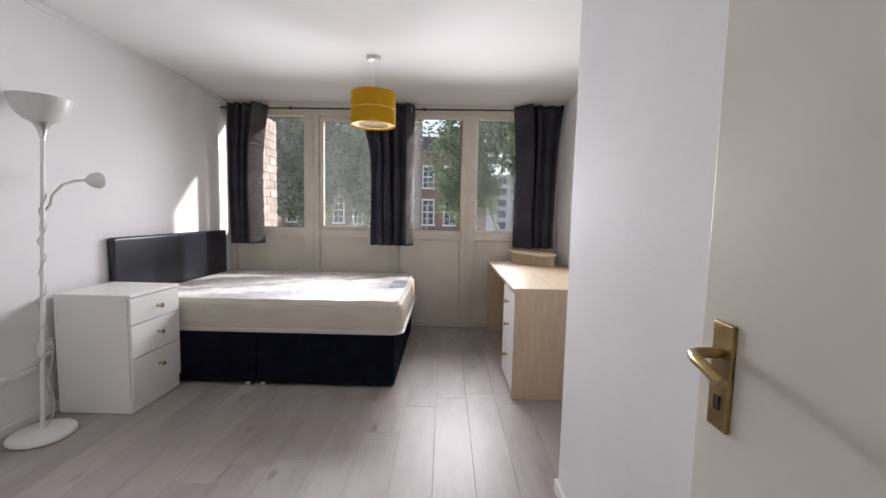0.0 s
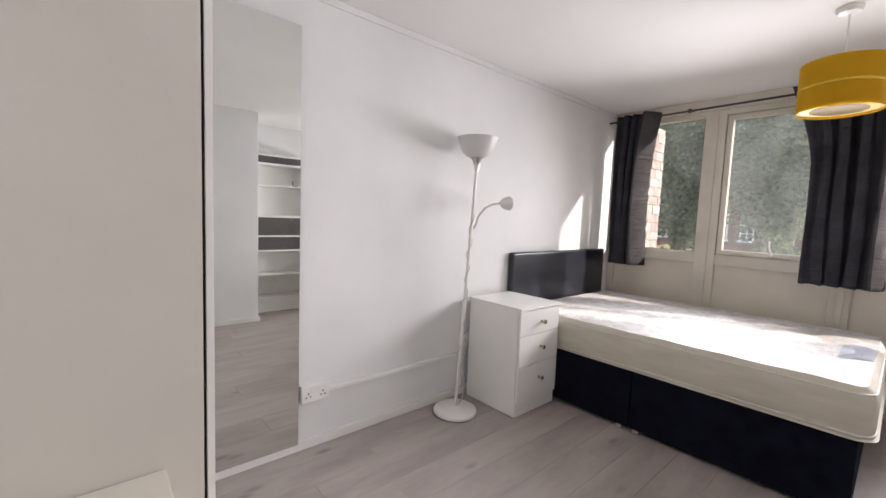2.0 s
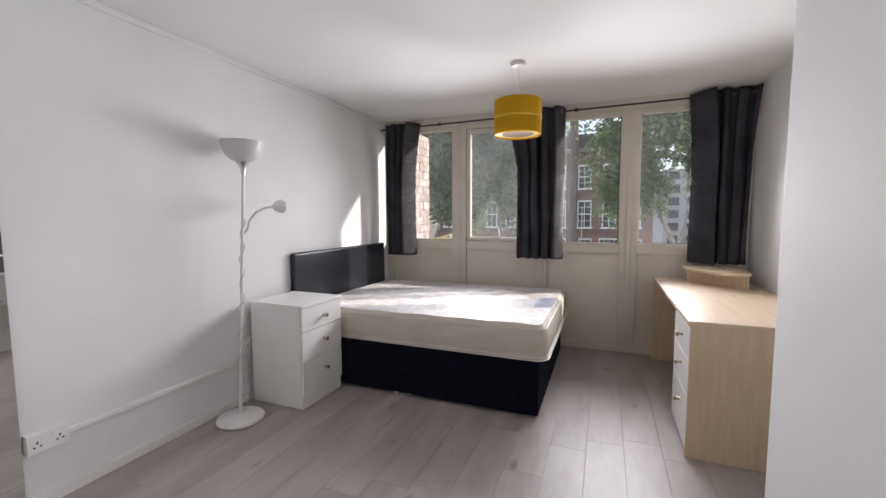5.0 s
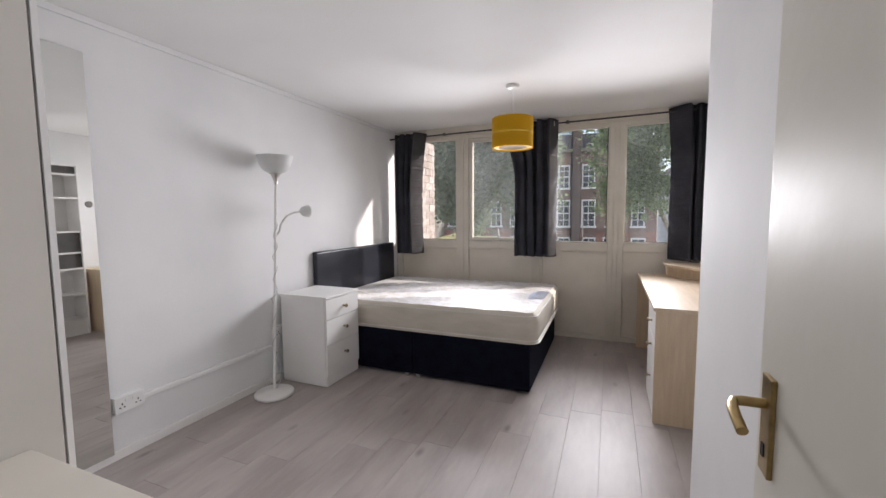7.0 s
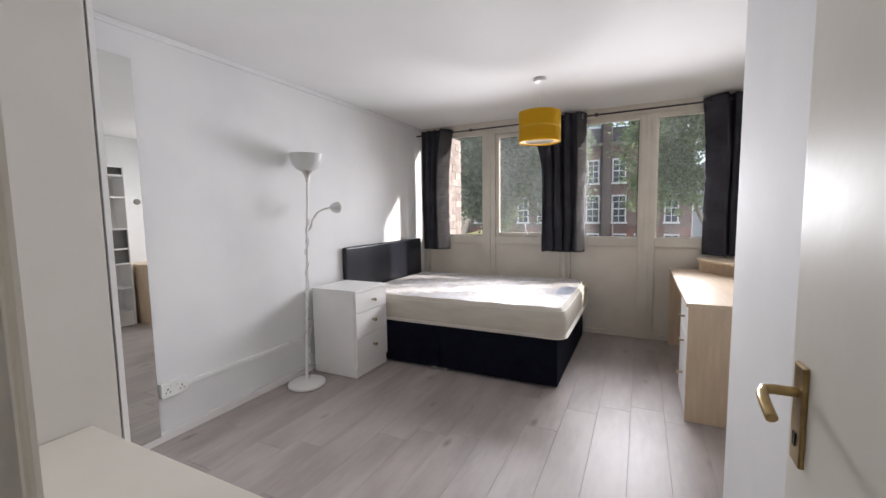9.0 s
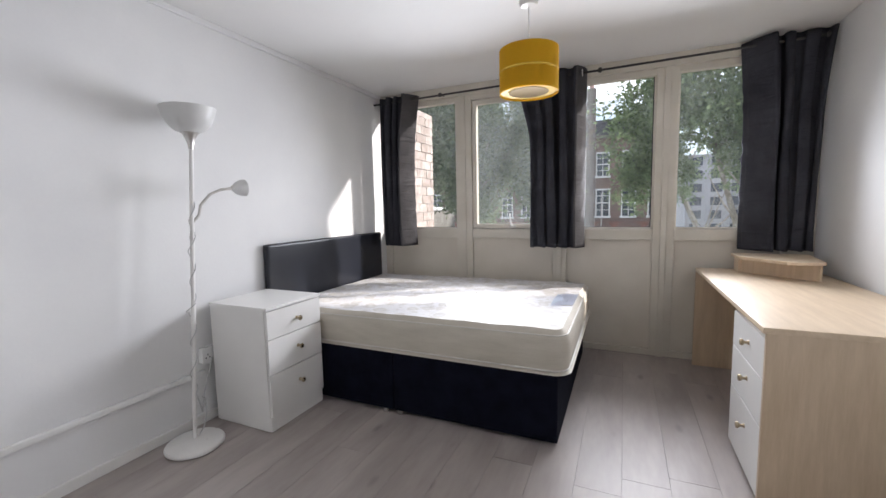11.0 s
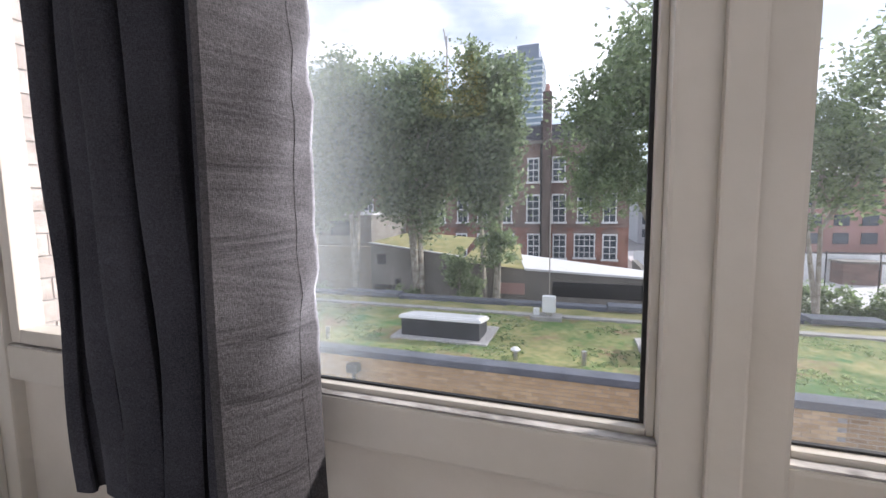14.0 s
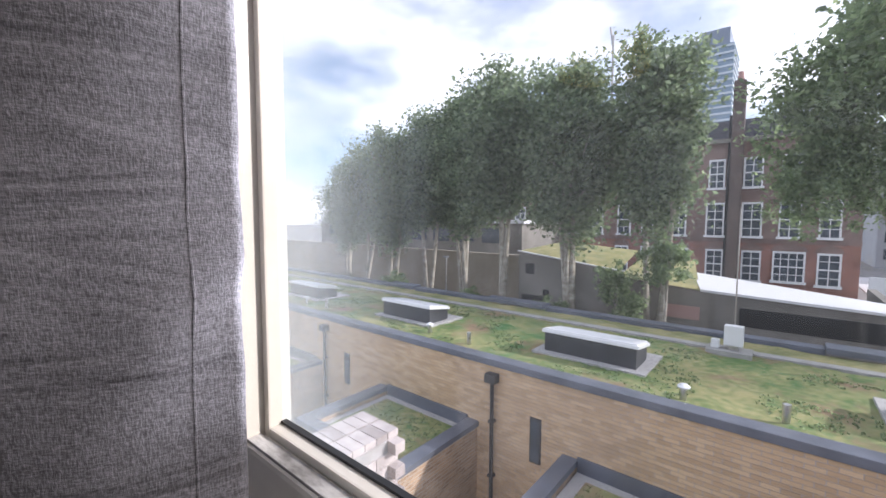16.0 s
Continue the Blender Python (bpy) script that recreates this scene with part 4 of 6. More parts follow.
shade = part("shade", lathe_bm([(0.1585, 1.842), (0.160, 1.841), (0.160, 2.072), (0.1585, 2.071), (0.1585, 1.842)], PX, PY, 0.0, 56), M_SHADE, pend, "mustard fabric drum", True)
part("band", lathe_bm([(0.1605, 1.947), (0.1618, 1.949), (0.1618, 1.957), (0.1605, 1.959), (0.1605, 1.947)], PX, PY, 0.0, 56), M_SHADE_BASE, shade, "thin seam line round the drum", True)
part("diffuser", lathe_bm([(0.0, 1.850), (0.105, 1.850), (0.108, 1.848), (0.108, 1.852), (0.0, 1.854)], PX, PY, 0.0, 40), M_DIFFUSER, pend, "round white diffuser", True)
part("lower_disc", lathe_bm([(0.108, 1.850), (0.1582, 1.850), (0.1582, 1.854), (0.108, 1.854), (0.108, 1.850)], PX, PY, 0.0, 48), M_SHADE_BASE, pend, "", True)
for k in range(3):
    a = 2 * math.pi * k / 3 + 0.4
    part("spoke", tube_bm([(PX, PY, 2.04), (PX + 0.157 * math.cos(a), PY + 0.157 * math.sin(a), 2.05)], 0.002, 6), M_METAL, pend)


# ---- outside: materials ----
M_SEDUM = mat("sedum_mat", (0.075, 0.15, 0.035), (0.33, 0.30, 0.13), 0.95, 0.9, 9, 0.9, 7, fine=0.7)
M_SEDUM_FAR = mat("dry_sedum_mat", (0.16, 0.18, 0.06), (0.38, 0.33, 0.15), 0.95, 1.3, 9, 0.9, 9, fine=0.6)
M_COPING = mat("grey_metal_coping", (0.09, 0.10, 0.12), (0.15, 0.16, 0.19), 0.45, 2, 4, 0.05, 20)
M_ANTH = mat("dark_upstand", (0.035, 0.037, 0.042), (0.055, 0.058, 0.065), 0.6, 3)
M_GRAVEL = mat("pale_gravel", (0.22, 0.21, 0.20), (0.62, 0.60, 0.57), 0.9, 60, 3, 0.8, 45, fine=0.8)
M_PAVER = mat("concrete_paver", (0.28, 0.27, 0.25), (0.40, 0.39, 0.36), 0.9, 5, 5, 0.3, 40)
M_ROOFWHITE = mat("white_metal", (0.70, 0.70, 0.69), (0.78, 0.78, 0.77), 0.4, 4)
M_LID = mat("milky_glazing", (0.55, 0.57, 0.59), (0.64, 0.66, 0.68), 0.3, 2)
M_PIPE = mat("black_pipe", (0.018, 0.017, 0.017), (0.035, 0.033, 0.032), 0.5, 8)
M_GROUND = mat("paved_ground", (0.16, 0.155, 0.145), (0.26, 0.25, 0.24), 0.9, 0.3, 6, 0.2, 6)
M_COURT = mat("pale_court_paving", (0.50, 0.49, 0.48), (0.62, 0.61, 0.60), 0.9, 0.3, 6, 0.1, 6)
M_CONCRETE = mat("stained_concrete", (0.13, 0.12, 0.10), (0.27, 0.25, 0.22), 0.9, 0.5, 8, 0.3, 8, fine=0.4)
M_TANWALL = mat("tan_rendered_wall", (0.30, 0.255, 0.195), (0.42, 0.36, 0.285), 0.9, 0.6, 7, 0.2, 8, fine=0.35)
M_BARK = mat("pale_bark", (0.22, 0.195, 0.15), (0.50, 0.46, 0.38), 0.9, 4, 6, 0.5, 20, fine=0.4)
M_SLATE = mat("slate_roof", (0.07, 0.07, 0.08), (0.12, 0.12, 0.135), 0.7, 2)
M_WINGLASS = mat("far_window_glass", (0.04, 0.05, 0.06), (0.10, 0.12, 0.14), 0.12, 1.5)
M_SASH = mat("white_sash_paint", (0.70, 0.70, 0.68), (0.80, 0.80, 0.78), 0.5, 3)
# glass and bands lightened: the haze of distance is put into their colours
M_TOWER = mat("tower_glass", (0.19, 0.26, 0.32), (0.26, 0.34, 0.40), 0.25, 0.05)
M_TOWER2 = mat("tower_bands", (0.50, 0.56, 0.60), (0.60, 0.66, 0.70), 0.5, 0.05)
M_TOWER3 = mat("tower_crown", (0.18, 0.22, 0.28), (0.23, 0.27, 0.33), 0.5, 0.05)
M_REDCLAD = mat("terracotta_cladding", (0.34, 0.20, 0.17), (0.44, 0.27, 0.235), 0.8, 0.3)
M_GREYCLAD = mat("grey_cladding", (0.36, 0.37, 0.38), (0.44, 0.45, 0.46), 0.7, 0.3)
M_BLUE = mat("blue_container", (0.10, 0.17, 0.32), (0.14, 0.22, 0.40), 0.6, 2)
M_BRICKPIECE = mat("pinkish_brick", (0.35, 0.275, 0.235), (0.60, 0.52, 0.47), 0.85, 9, 7, 0.35, 40, per_piece=0.28, fine=0.35)
M_BRICKPALE = mat("pale_painted_brick", (0.34, 0.29, 0.27), (0.58, 0.51, 0.48), 0.85, 7, 6, 0.35, 40, per_piece=0.45, fine=0.35)
M_MORTAR = mat("grey_mortar", (0.34, 0.32, 0.305), (0.45, 0.43, 0.41), 0.95, 20, 4, 0.3, 80)


def brick_mat(name, c1, c2, mortar, size=(0.225, 0.075), joint=0.010):
    """Brickwork for walls that stay far off: courses, joints and a relief."""
    m, t, p = nodes_of(name)
    geo = t.nodes.new("ShaderNodeNewGeometry")
    sep = t.nodes.new("ShaderNodeSeparateXYZ")
    t.links.new(geo.outputs["Position"], sep.inputs[0])
    plus = t.nodes.new("ShaderNodeMath")
    t.links.new(sep.outputs["X"], plus.inputs[0])
    t.links.new(sep.outputs["Y"], plus.inputs[1])
    com = t.nodes.new("ShaderNodeCombineXYZ")
    t.links.new(plus.outputs[0], com.inputs["X"])
    t.links.new(sep.outputs["Z"], com.inputs["Y"])
    b = t.nodes.new("ShaderNodeTexBrick")
    b.inputs["Scale"].default_value = 1.0
    b.inputs["Brick Width"].default_value = size[0]
    b.inputs["Row Height"].default_value = size[1]
    b.inputs["Mortar Size"].default_value = joint
    b.inputs["Color1"].default_value = (*c1, 1)
    b.inputs["Color2"].default_value = (*c2, 1)
    b.inputs["Mortar"].default_value = (*mortar, 1)
    b.inputs["Bias"].default_value = 0.0
    t.links.new(com.outputs[0], b.inputs["Vector"])
    n = t.nodes.new("ShaderNodeTexNoise")
    n.inputs["Scale"].default_value = 0.9
    n.inputs["Detail"].default_value = 6
    t.links.new(geo.outputs["Position"], n.inputs["Vector"])
    mr = t.nodes.new("ShaderNodeMapRange")
    mr.inputs["From Min"].default_value = 0.3
    mr.inputs["From Max"].default_value = 0.7
    mr.inputs["To Min"].default_value = 0.72
    mr.inputs["To Max"].default_value = 1.2
    t.links.new(n.outputs["Fac"], mr.inputs["Value"])
    mul = t.nodes.new("ShaderNodeVectorMath")
    mul.operation = "SCALE"
    t.links.new(b.outputs["Color"], mul.inputs[0])
    t.links.new(mr.outputs["Result"], mul.inputs["Scale"])
    t.links.new(mul.outputs[0], p.inputs["Base Color"])
    bp = t.nodes.new("ShaderNodeBump")
    bp.inputs["Strength"].default_value = 0.6
    bp.inputs["Distance"].default_value = 0.01
    bp.invert = True
    t.links.new(b.outputs["Fac"], bp.inputs["Height"])
    t.links.new(bp.outputs["Normal"], p.inputs["Normal"])
    p.inputs["Roughness"].default_value = 0.9
    return m


M_YELLOWBRICK = brick_mat("yellow_stock_brick", (0.52, 0.35, 0.21), (0.36, 0.235, 0.14), (0.48, 0.40, 0.31))
M_REDBRICK = brick_mat("red_brick", (0.38, 0.16, 0.115), (0.29, 0.125, 0.09), (0.32, 0.25, 0.21))
M_SOOTBRICK = brick_mat("sooty_brick", (0.14, 0.095, 0.08), (0.10, 0.075, 0.068), (0.15, 0.13, 0.115))
M_BROWNBRICK = brick_mat("brown_brick", (0.26, 0.16, 0.13), (0.19, 0.125, 0.105), (0.27, 0.23, 0.2))


def leaf_mat(name, dark, light):
    m, t, p = nodes_of(name)
    geo = t.nodes.new("ShaderNodeNewGeometry")
    ramp = t.nodes.new("ShaderNodeValToRGB")
    ramp.color_ramp.elements[0].color = (*dark, 1)
    ramp.color_ramp.elements[1].color = (*light, 1)
    t.links.new(geo.outputs["Random Per Island"], ramp.inputs["Fac"])
    t.links.new(ramp.outputs["Color"], p.inputs["Base Color"])
    p.inputs["Roughness"].default_value = 0.5
    tr = t.nodes.new("ShaderNodeBsdfTranslucent")
    # light that passes through a leaf comes out yellower
    through_leaf = t.nodes.new("ShaderNodeVectorMath")
    through_leaf.operation = "MULTIPLY"
    through_leaf.inputs[1].default_value = (1.35, 1.45, 1.1)
    t.links.new(ramp.outputs["Color"], through_leaf.inputs[0])
    t.links.new(through_leaf.outputs[0], tr.inputs["Color"])
    mx = t.nodes.new("ShaderNodeMixShader")
    mx.inputs[0].default_value = 0.6
    t.links.new(p.outputs[0], mx.inputs[1])
    t.links.new(tr.outputs[0], mx.inputs[2])
    t.links.new(mx.outputs[0], t.nodes["Material Output"].inputs["Surface"])
    return m


M_LEAF = leaf_mat("plane_tree_leaves", (0.105, 0.14, 0.10), (0.29, 0.335, 0.235))
M_LEAF2 = leaf_mat("bright_leaves", (0.11, 0.152, 0.09), (0.32, 0.38, 0.235))

# ---- outside: ground and neighbouring terrace ----
structure("ground", box_bm(-500, 500, 5.0, 1500, -6.0, -5.8), M_GROUND, "grey paved ground between the buildings", "ground")
structure("court", box_bm(9, 90, 36, 78, -5.8, -5.74), M_COURT, "pale paved sports court", "court")
structure("wall_facade", box_bm(-0.3, 9.0, 4.99, 5.10, -5.8, -0.26), M_BROWNBRICK, "brick outer wall below the window", "wall")

terrace = thing("terrace_block", "low yellow brick terrace with a planted flat roof", "building")
part("wall", box_bm(-45, 45, 12.0, 12.3, -5.8, -1.80), M_YELLOWBRICK, terrace, "yellow stock brick wall")
part("roof_deck", box_bm(-45, 45, 12.3, 17.4, -2.2, -1.76), M_ANTH, terrace)
part("coping", box_bm(-45, 45, 11.95, 12.28, -1.80, -1.655, 0.02), M_COPING, terrace, "grey metal coping")
part("wall", box_bm(-45, 45, 17.2, 17.4, -5.8, -1.76), M_YELLOWBRICK, terrace)
for x0, x1, z1, y0 in ((-45, -11.2, -1.58, 17.15), (-11.2, -9.6, -1.50, 17.05), (-9.6, -5.9, -1.58, 17.2), (-5.9, -3.6, -1.50, 17.05), (-3.6, 3.2, -1.58, 17.2), (3.2, 4.4, -1.50, 17.05), (4.4, 8.0, -1.62, 17.3), (8.0, 9.6, -1.50, 17.0), (9.6, 45, -1.62, 17.3)):
    part("coping", box_bm(x0, x1, y0, 17.6, z1 - 0.14, z1, 0.02), M_COPING, terrace)


def planted(name, x0, x1, y0, y1, z, step, amp, material, label, seed):
    """A lumpy planted surface, one sheet."""
    nx, ny = max(2, int((x1 - x0) / step)), max(2, int((y1 - y0) / step))
    xs, ys = np.linspace(x0, x1, nx + 1), np.linspace(y0, y1, ny + 1)
    verts = [(x, y, z + amp * (noise.noise((x * 2.2, y * 2.2, seed)) + 0.7 * noise.noise((x * 7, y * 7, seed)))) for x in xs for y in ys]
    faces = [(i * (ny + 1) + j, (i + 1) * (ny + 1) + j, (i + 1) * (ny + 1) + j + 1, i * (ny + 1) + j + 1) for i in range(nx) for j in range(ny)]
    me = bpy.data.meshes.new(name)
    me.from_pydata(verts, [], faces)
    me.materials.append(material)
    me.polygons.foreach_set("use_smooth", [True] * len(faces))
    return tagged(new(name, me), label, "planting", "", "stuff")


def add_patches(m, colour, scale, low, high):
    """Patches of another plant mixed into a planting."""
    t = m.node_tree
    p = t.nodes["Principled BSDF"]
    old = p.inputs["Base Color"].links[0].from_socket
    co = t.nodes.new("ShaderNodeTexCoord")
    n = t.nodes.new("ShaderNodeTexNoise")
    n.inputs["Scale"].default_value = scale
    n.inputs["Detail"].default_value = 8
    n.inputs["Roughness"].default_value = 0.7
    t.links.new(co.outputs["Object"], n.inputs["Vector"])
    mr = t.nodes.new("ShaderNodeMapRange")
    mr.inputs["From Min"].default_value = low
    mr.inputs["From Max"].default_value = high
    t.links.new(n.outputs["Fac"], mr.inputs["Value"])
    mx = t.nodes.new("ShaderNodeMix")
    mx.data_type = "RGBA"
    mx.inputs["B"].default_value = (*colour, 1)
    t.links.new(mr.outputs["Result"], mx.inputs["Factor"])
    t.links.new(old, mx.inputs["A"])
    t.links.new(mx.outputs["Result"], p.inputs["Base Color"])


add_patches(M_SEDUM, (0.26, 0.15, 0.10), 0.75, 0.52, 0.66)
add_patches(M_SEDUM, (0.07, 0.17, 0.05), 0.6, 0.55, 0.62)
planted("sedum_planting", -24, 16, 12.28, 16.02, -1.70, 0.12, 0.035, M_SEDUM, "green and russet sedum planting on the roof", 1.0)
planted("sedum_planting", -24, 16, 16.32, 17.1, -1.68, 0.14, 0.03, M_SEDUM_FAR, "dry tan sedum along the roof edge", 5.0)


def tufts(name, x0, x1, y0, y1, z, count, size, material, label, seed, clump=0.0):
    rnd = np.random.default_rng(seed)
    verts, faces = [], []
    while len(faces) < count:
        cx, cy = rnd.uniform(x0, x1), rnd.uniform(y0, y1)
        if clump and noise.noise((cx * 0.8, cy * 0.8, seed)) < clump:
            continue
        for _ in range(6):
            px, py = cx + rnd.normal(0, size), cy + rnd.normal(0, size)
            a, h = rnd.uniform(0, 6.28), size * rnd.uniform(0.5, 1.4)
            dx, dy = math.cos(a) * size * 0.5, math.sin(a) * size * 0.5
            n = len(verts)
            verts += [(px - dx, py - dy, z), (px + dx, py + dy, z), (px + dx * 0.6 + rnd.normal(0, size * 0.3), py + dy * 0.6, z + h), (px - dx * 0.6, py - dy * 0.6 + rnd.normal(0, size * 0.3), z + h * 0.9)]
            faces.append((n, n + 1, n + 2, n + 3))
    me = bpy.data.meshes.new(name)
    me.from_pydata(verts, [], faces)
    me.materials.append(material)
    return tagged(new(name, me), label, "planting", "", "stuff")


tufts("sedum_tufts", -14, 10, 12.35, 15.95, -1.70, 12000, 0.03, M_LEAF2, "low green sedum tufts in patches", 3, 0.06)

structure("paver_strip", box_bm(-45, 45, 16.03, 16.3, -1.76, -1.655, 0.01), M_PAVER, "strip of grey concrete pavers across the roof", "paving")


def skylight(x0):
    s = thing("roof_skylight", "dark boxed skylight with a white frame on the roof", "skylight", "roof skylights")
    x1, y0, y1 = x0 + 1.95, 13.3, 14.1
    part("gravel_margin", box_bm(x0 - 0.22, x1 + 0.22, y0 - 0.2, y1 + 0.5, -1.72, -1.655, 0.01), M_GRAVEL, s, "margin of pale gravel")
    bm = bmesh.new()
    foot = [bm.verts.new((x, y, -1.655)) for x, y in ((x0, y0), (x1, y0), (x1, y1), (x0, y1))]
    rim_v = [bm.verts.new((x, y, z)) for x, y, z in ((x0, y0, -1.24), (x1, y0, -1.24), (x1, y1, -1.36), (x0, y1, -1.36))]
    bm.faces.new(rim_v)
    for k in range(4):
        bm.faces.new((foot[k], foot[(k + 1) % 4], rim_v[(k + 1) % 4], rim_v[k]))
    bmesh.ops.recalc_face_normals(bm, faces=bm.faces)
    part("upstand", bm, M_ANTH, s, "dark grey upstand")
    slope = Matrix.Translation((0, y0, -1.24)) @ Matrix.Rotation(math.atan2(-0.12, y1 - y0), 4, "X")
    for name, dx0, dx1, dy0, dy1, dz0, dz1, material, label in (("frame", -0.05, 0.05, -0.05, 0.86, 0.0, 0.07, M_ROOFWHITE, "white frame"), ("flashing", -0.01, 0.01, -0.02, 0.84, 0.07, 0.10, M_ROOFWHITE, ""), ("glass", 0.08, -0.08, 0.07, 0.75, 0.10, 0.112, M_LID, "milky glazed lid")):
        bm = box_bm(x0 + dx0, x1 + dx1, dy0, dy1, dz0, dz1, 0.008, 1)
        bmesh.ops.transform(bm, matrix=slope, verts=bm.verts)
        part(name, bm, material, s, label)
    return s


for sx in (-12.75, -7.2, -1.72, 3.85, 9.4):
    skylight(sx)


def vent(x, y, cap):
    v = thing("roof_vent", "small grey vent pipe on the roof", "vent", "roof vents")
    part("pipe", lathe_bm([(0.0, 0.0), (0.05, 0.0), (0.05, 0.22), (0.0, 0.22)], x, y, -1.72, 14), M_METAL, v, "", True)
    if cap:
        part("cap", lathe_bm([(0.0, 0.0), (0.09, 0.0), (0.10, 0.03), (0.05, 0.07), (0.0, 0.08)], x, y, -1.5, 16), M_ROOFWHITE, v, "", True)
    else:
        part("cap", lathe_bm([(0.0, 0.0), (0.055, 0.0), (0.055, 0.10), (0.0, 0.12)], x, y, -1.5, 14), M_METAL, v, "", True)
for vx, vy, cap in ((-4.75, 12.75, True), (-3.35, 12.6, False), (1.18, 12.5, True), (2.5, 12.55, False), (-9.4, 12.7, False), (-10.6, 12.7, True)):
    vent(vx, vy, cap)

unit = thing("roof_sensor", "white equipment box with an aerial on a paving slab", "equipment")
part("slab", box_bm(1.10, 1.95, 15.65, 16.2, -1.72, -1.60, 0.01), M_PAVER, unit)
part("box", box_bm(1.42, 1.78, 15.80, 16.02, -1.50, -1.05, 0.02), M_ROOFWHITE, unit)
part("box", box_bm(1.18, 1.34, 15.80, 15.95, -1.60, -1.40, 0.03), M_ROOFWHITE, unit)
part("stand", box_bm(1.52, 1.68, 15.86, 15.96, -1.60, -1.50), M_METAL, unit)
part("aerial", tube_bm([(1.6, 16.0, -1.1), (1.6, 16.0, 1.6)], 0.014, 6), M_METAL, unit)


def downpipe(x):
    d = thing("downpipe", "black rainwater downpipe with a hopper on the brick wall", "downpipe", "downpipes")
    part("hopper", box_bm(x - 0.13, x + 0.13, 11.78, 12.0, -2.12, -1.93, 0.03), M_PIPE, d)
    part("pipe", tube_bm([(x, 11.9, -2.1), (x, 11.9, -5.8)], 0.045, 10), M_PIPE, d, "", True)
    for z in (-3.0, -4.2):
        part("bracket", box_bm(x - 0.06, x + 0.06, 11.84, 12.0, z, z + 0.05), M_PIPE, d)


for px in (-8.35, -2.23, 3.85, 9.9):
    downpipe(px)
for wx in (-7.45, -1.37, 4.62):
    w = thing("slot_window", "narrow dark slot window in the brick wall", "window", "slot windows")
    part("frame", box_bm(wx, wx + 0.24, 11.965, 12.03, -3.55, -2.62, 0.004), M_PIPE, w)
    part("pane", box_bm(wx + 0.035, wx + 0.205, 11.958, 11.967, -3.51, -2.66), M_WINGLASS, w)


def lower_roof(x0, x1, y0):
    """A single-storey bay with a planted roof and a metal parapet."""
    b = thing("planted_bay", "single-storey brick bay with a planted roof and grey coping", "building", "planted bays")
    z = -3.13
    part("wall", box_bm(x0 + 0.04, x0 + 0.26, y0 + 0.04, 12.0, -5.8, z - 0.12), M_YELLOWBRICK, b)
    part("wall", box_bm(x1 - 0.26, x1 - 0.04, y0 + 0.04, 12.0, -5.8, z - 0.12), M_YELLOWBRICK, b)
    part("wall", box_bm(x0 + 0.26, x1 - 0.26, y0 + 0.04, y0 + 0.26, -5.8, z - 0.12), M_YELLOWBRICK, b)
    part("coping", box_bm(x0, x0 + 0.3, y0, 12.0, z - 0.12, z, 0.01), M_COPING, b)
    part("coping", box_bm(x1 - 0.3, x1, y0, 12.0, z - 0.12, z, 0.01), M_COPING, b)
    part("coping", box_bm(x0 + 0.3, x1 - 0.3, y0, y0 + 0.3, z - 0.12, z, 0.01), M_COPING, b)
    part("flashing", box_bm(x0 + 0.3, x1 - 0.3, 11.94, 12.0, z - 0.25, z + 0.06), M_COPING, b)
    part("gravel_margin", box_bm(x0 + 0.3, x1 - 0.3, y0 + 0.3, 11.94, z - 0.4, z - 0.22), M_GRAVEL, b)
    part("planting", box_bm(x0 + 0.55, x1 - 0.5, y0 + 0.5, 11.7, z - 0.3, z - 0.17, 0.03), M_SEDUM, b, "green sedum bed")
    tufts("sedum_tufts", x0 + 0.6, x1 - 0.55, y0 + 0.55, 11.65, z - 0.18, 1200, 0.03, M_LEAF2, "low green sedum tufts on the bay roof", int(x0 * 7) % 97)


for bx0, bx1 in ((-11.7, -8.6), (-5.85, -2.62), (-0.68, 2.05), (5.2, 8.0)):
    lower_roof(bx0, bx1, 9.45)

# ---- outside: concrete sheds and walls behind the terrace ----
def prism(points, y0, y1):
    """A wall from (x, z) corners between two depths."""
    bm = bmesh.new()
    a = [bm.verts.new((x, y0, z)) for x, z in points]
    b = [bm.verts.new((x, y1, z)) for x, z in points]
    bm.faces.new(a)
    bm.faces.new(b[::-1])
    for i in range(len(points)):
        k = (i + 1) % len(points)
        bm.faces.new((a[i], b[i], b[k], a[k]))
    bmesh.ops.recalc_face_normals(bm, faces=bm.faces)
    return bm


shed = thing("concrete_pavilion", "long low concrete pavilion with sloping planted roofs", "building")
part("wall", prism([(-8.4, -5.8), (-8.4, -0.36), (-3.3, -1.0), (-3.3, -1.25), (-0.1, -1.55), (5.8, -1.78), (5.8, -5.8)], 24.0, 24.4), M_CONCRETE, shed)
part("wall", box_bm(5.5, 5.8, 24.4, 32.0, -5.8, -1.85), M_CONCRETE, shed)
part("wall", box_bm(-8.4, -8.1, 24.4, 32.0, -5.8, -0.6), M_CONCRETE, shed)
bm = bmesh.new()
q = [bm.verts.new(p) for p in ((-8.45, 23.95, -0.33), (-3.3, 23.95, -0.97), (-4.0, 30.0, -0.42), (-8.45, 30.0, -0.05))]
bm.faces.new(q)
part("planted_roof", bm, M_SEDUM_FAR, shed, "tan planted roof slope")
bm = bmesh.new()
q = [bm.verts.new(p) for p in ((-3.3, 23.96, -1.22), (-0.1, 23.96, -1.5), (-1.2, 30.0, -0.85), (-3.6, 30.0, -0.6))]
bm.faces.new(q)
part("planted_roof", bm, M_SEDUM_FAR, shed)
bm = bmesh.new()
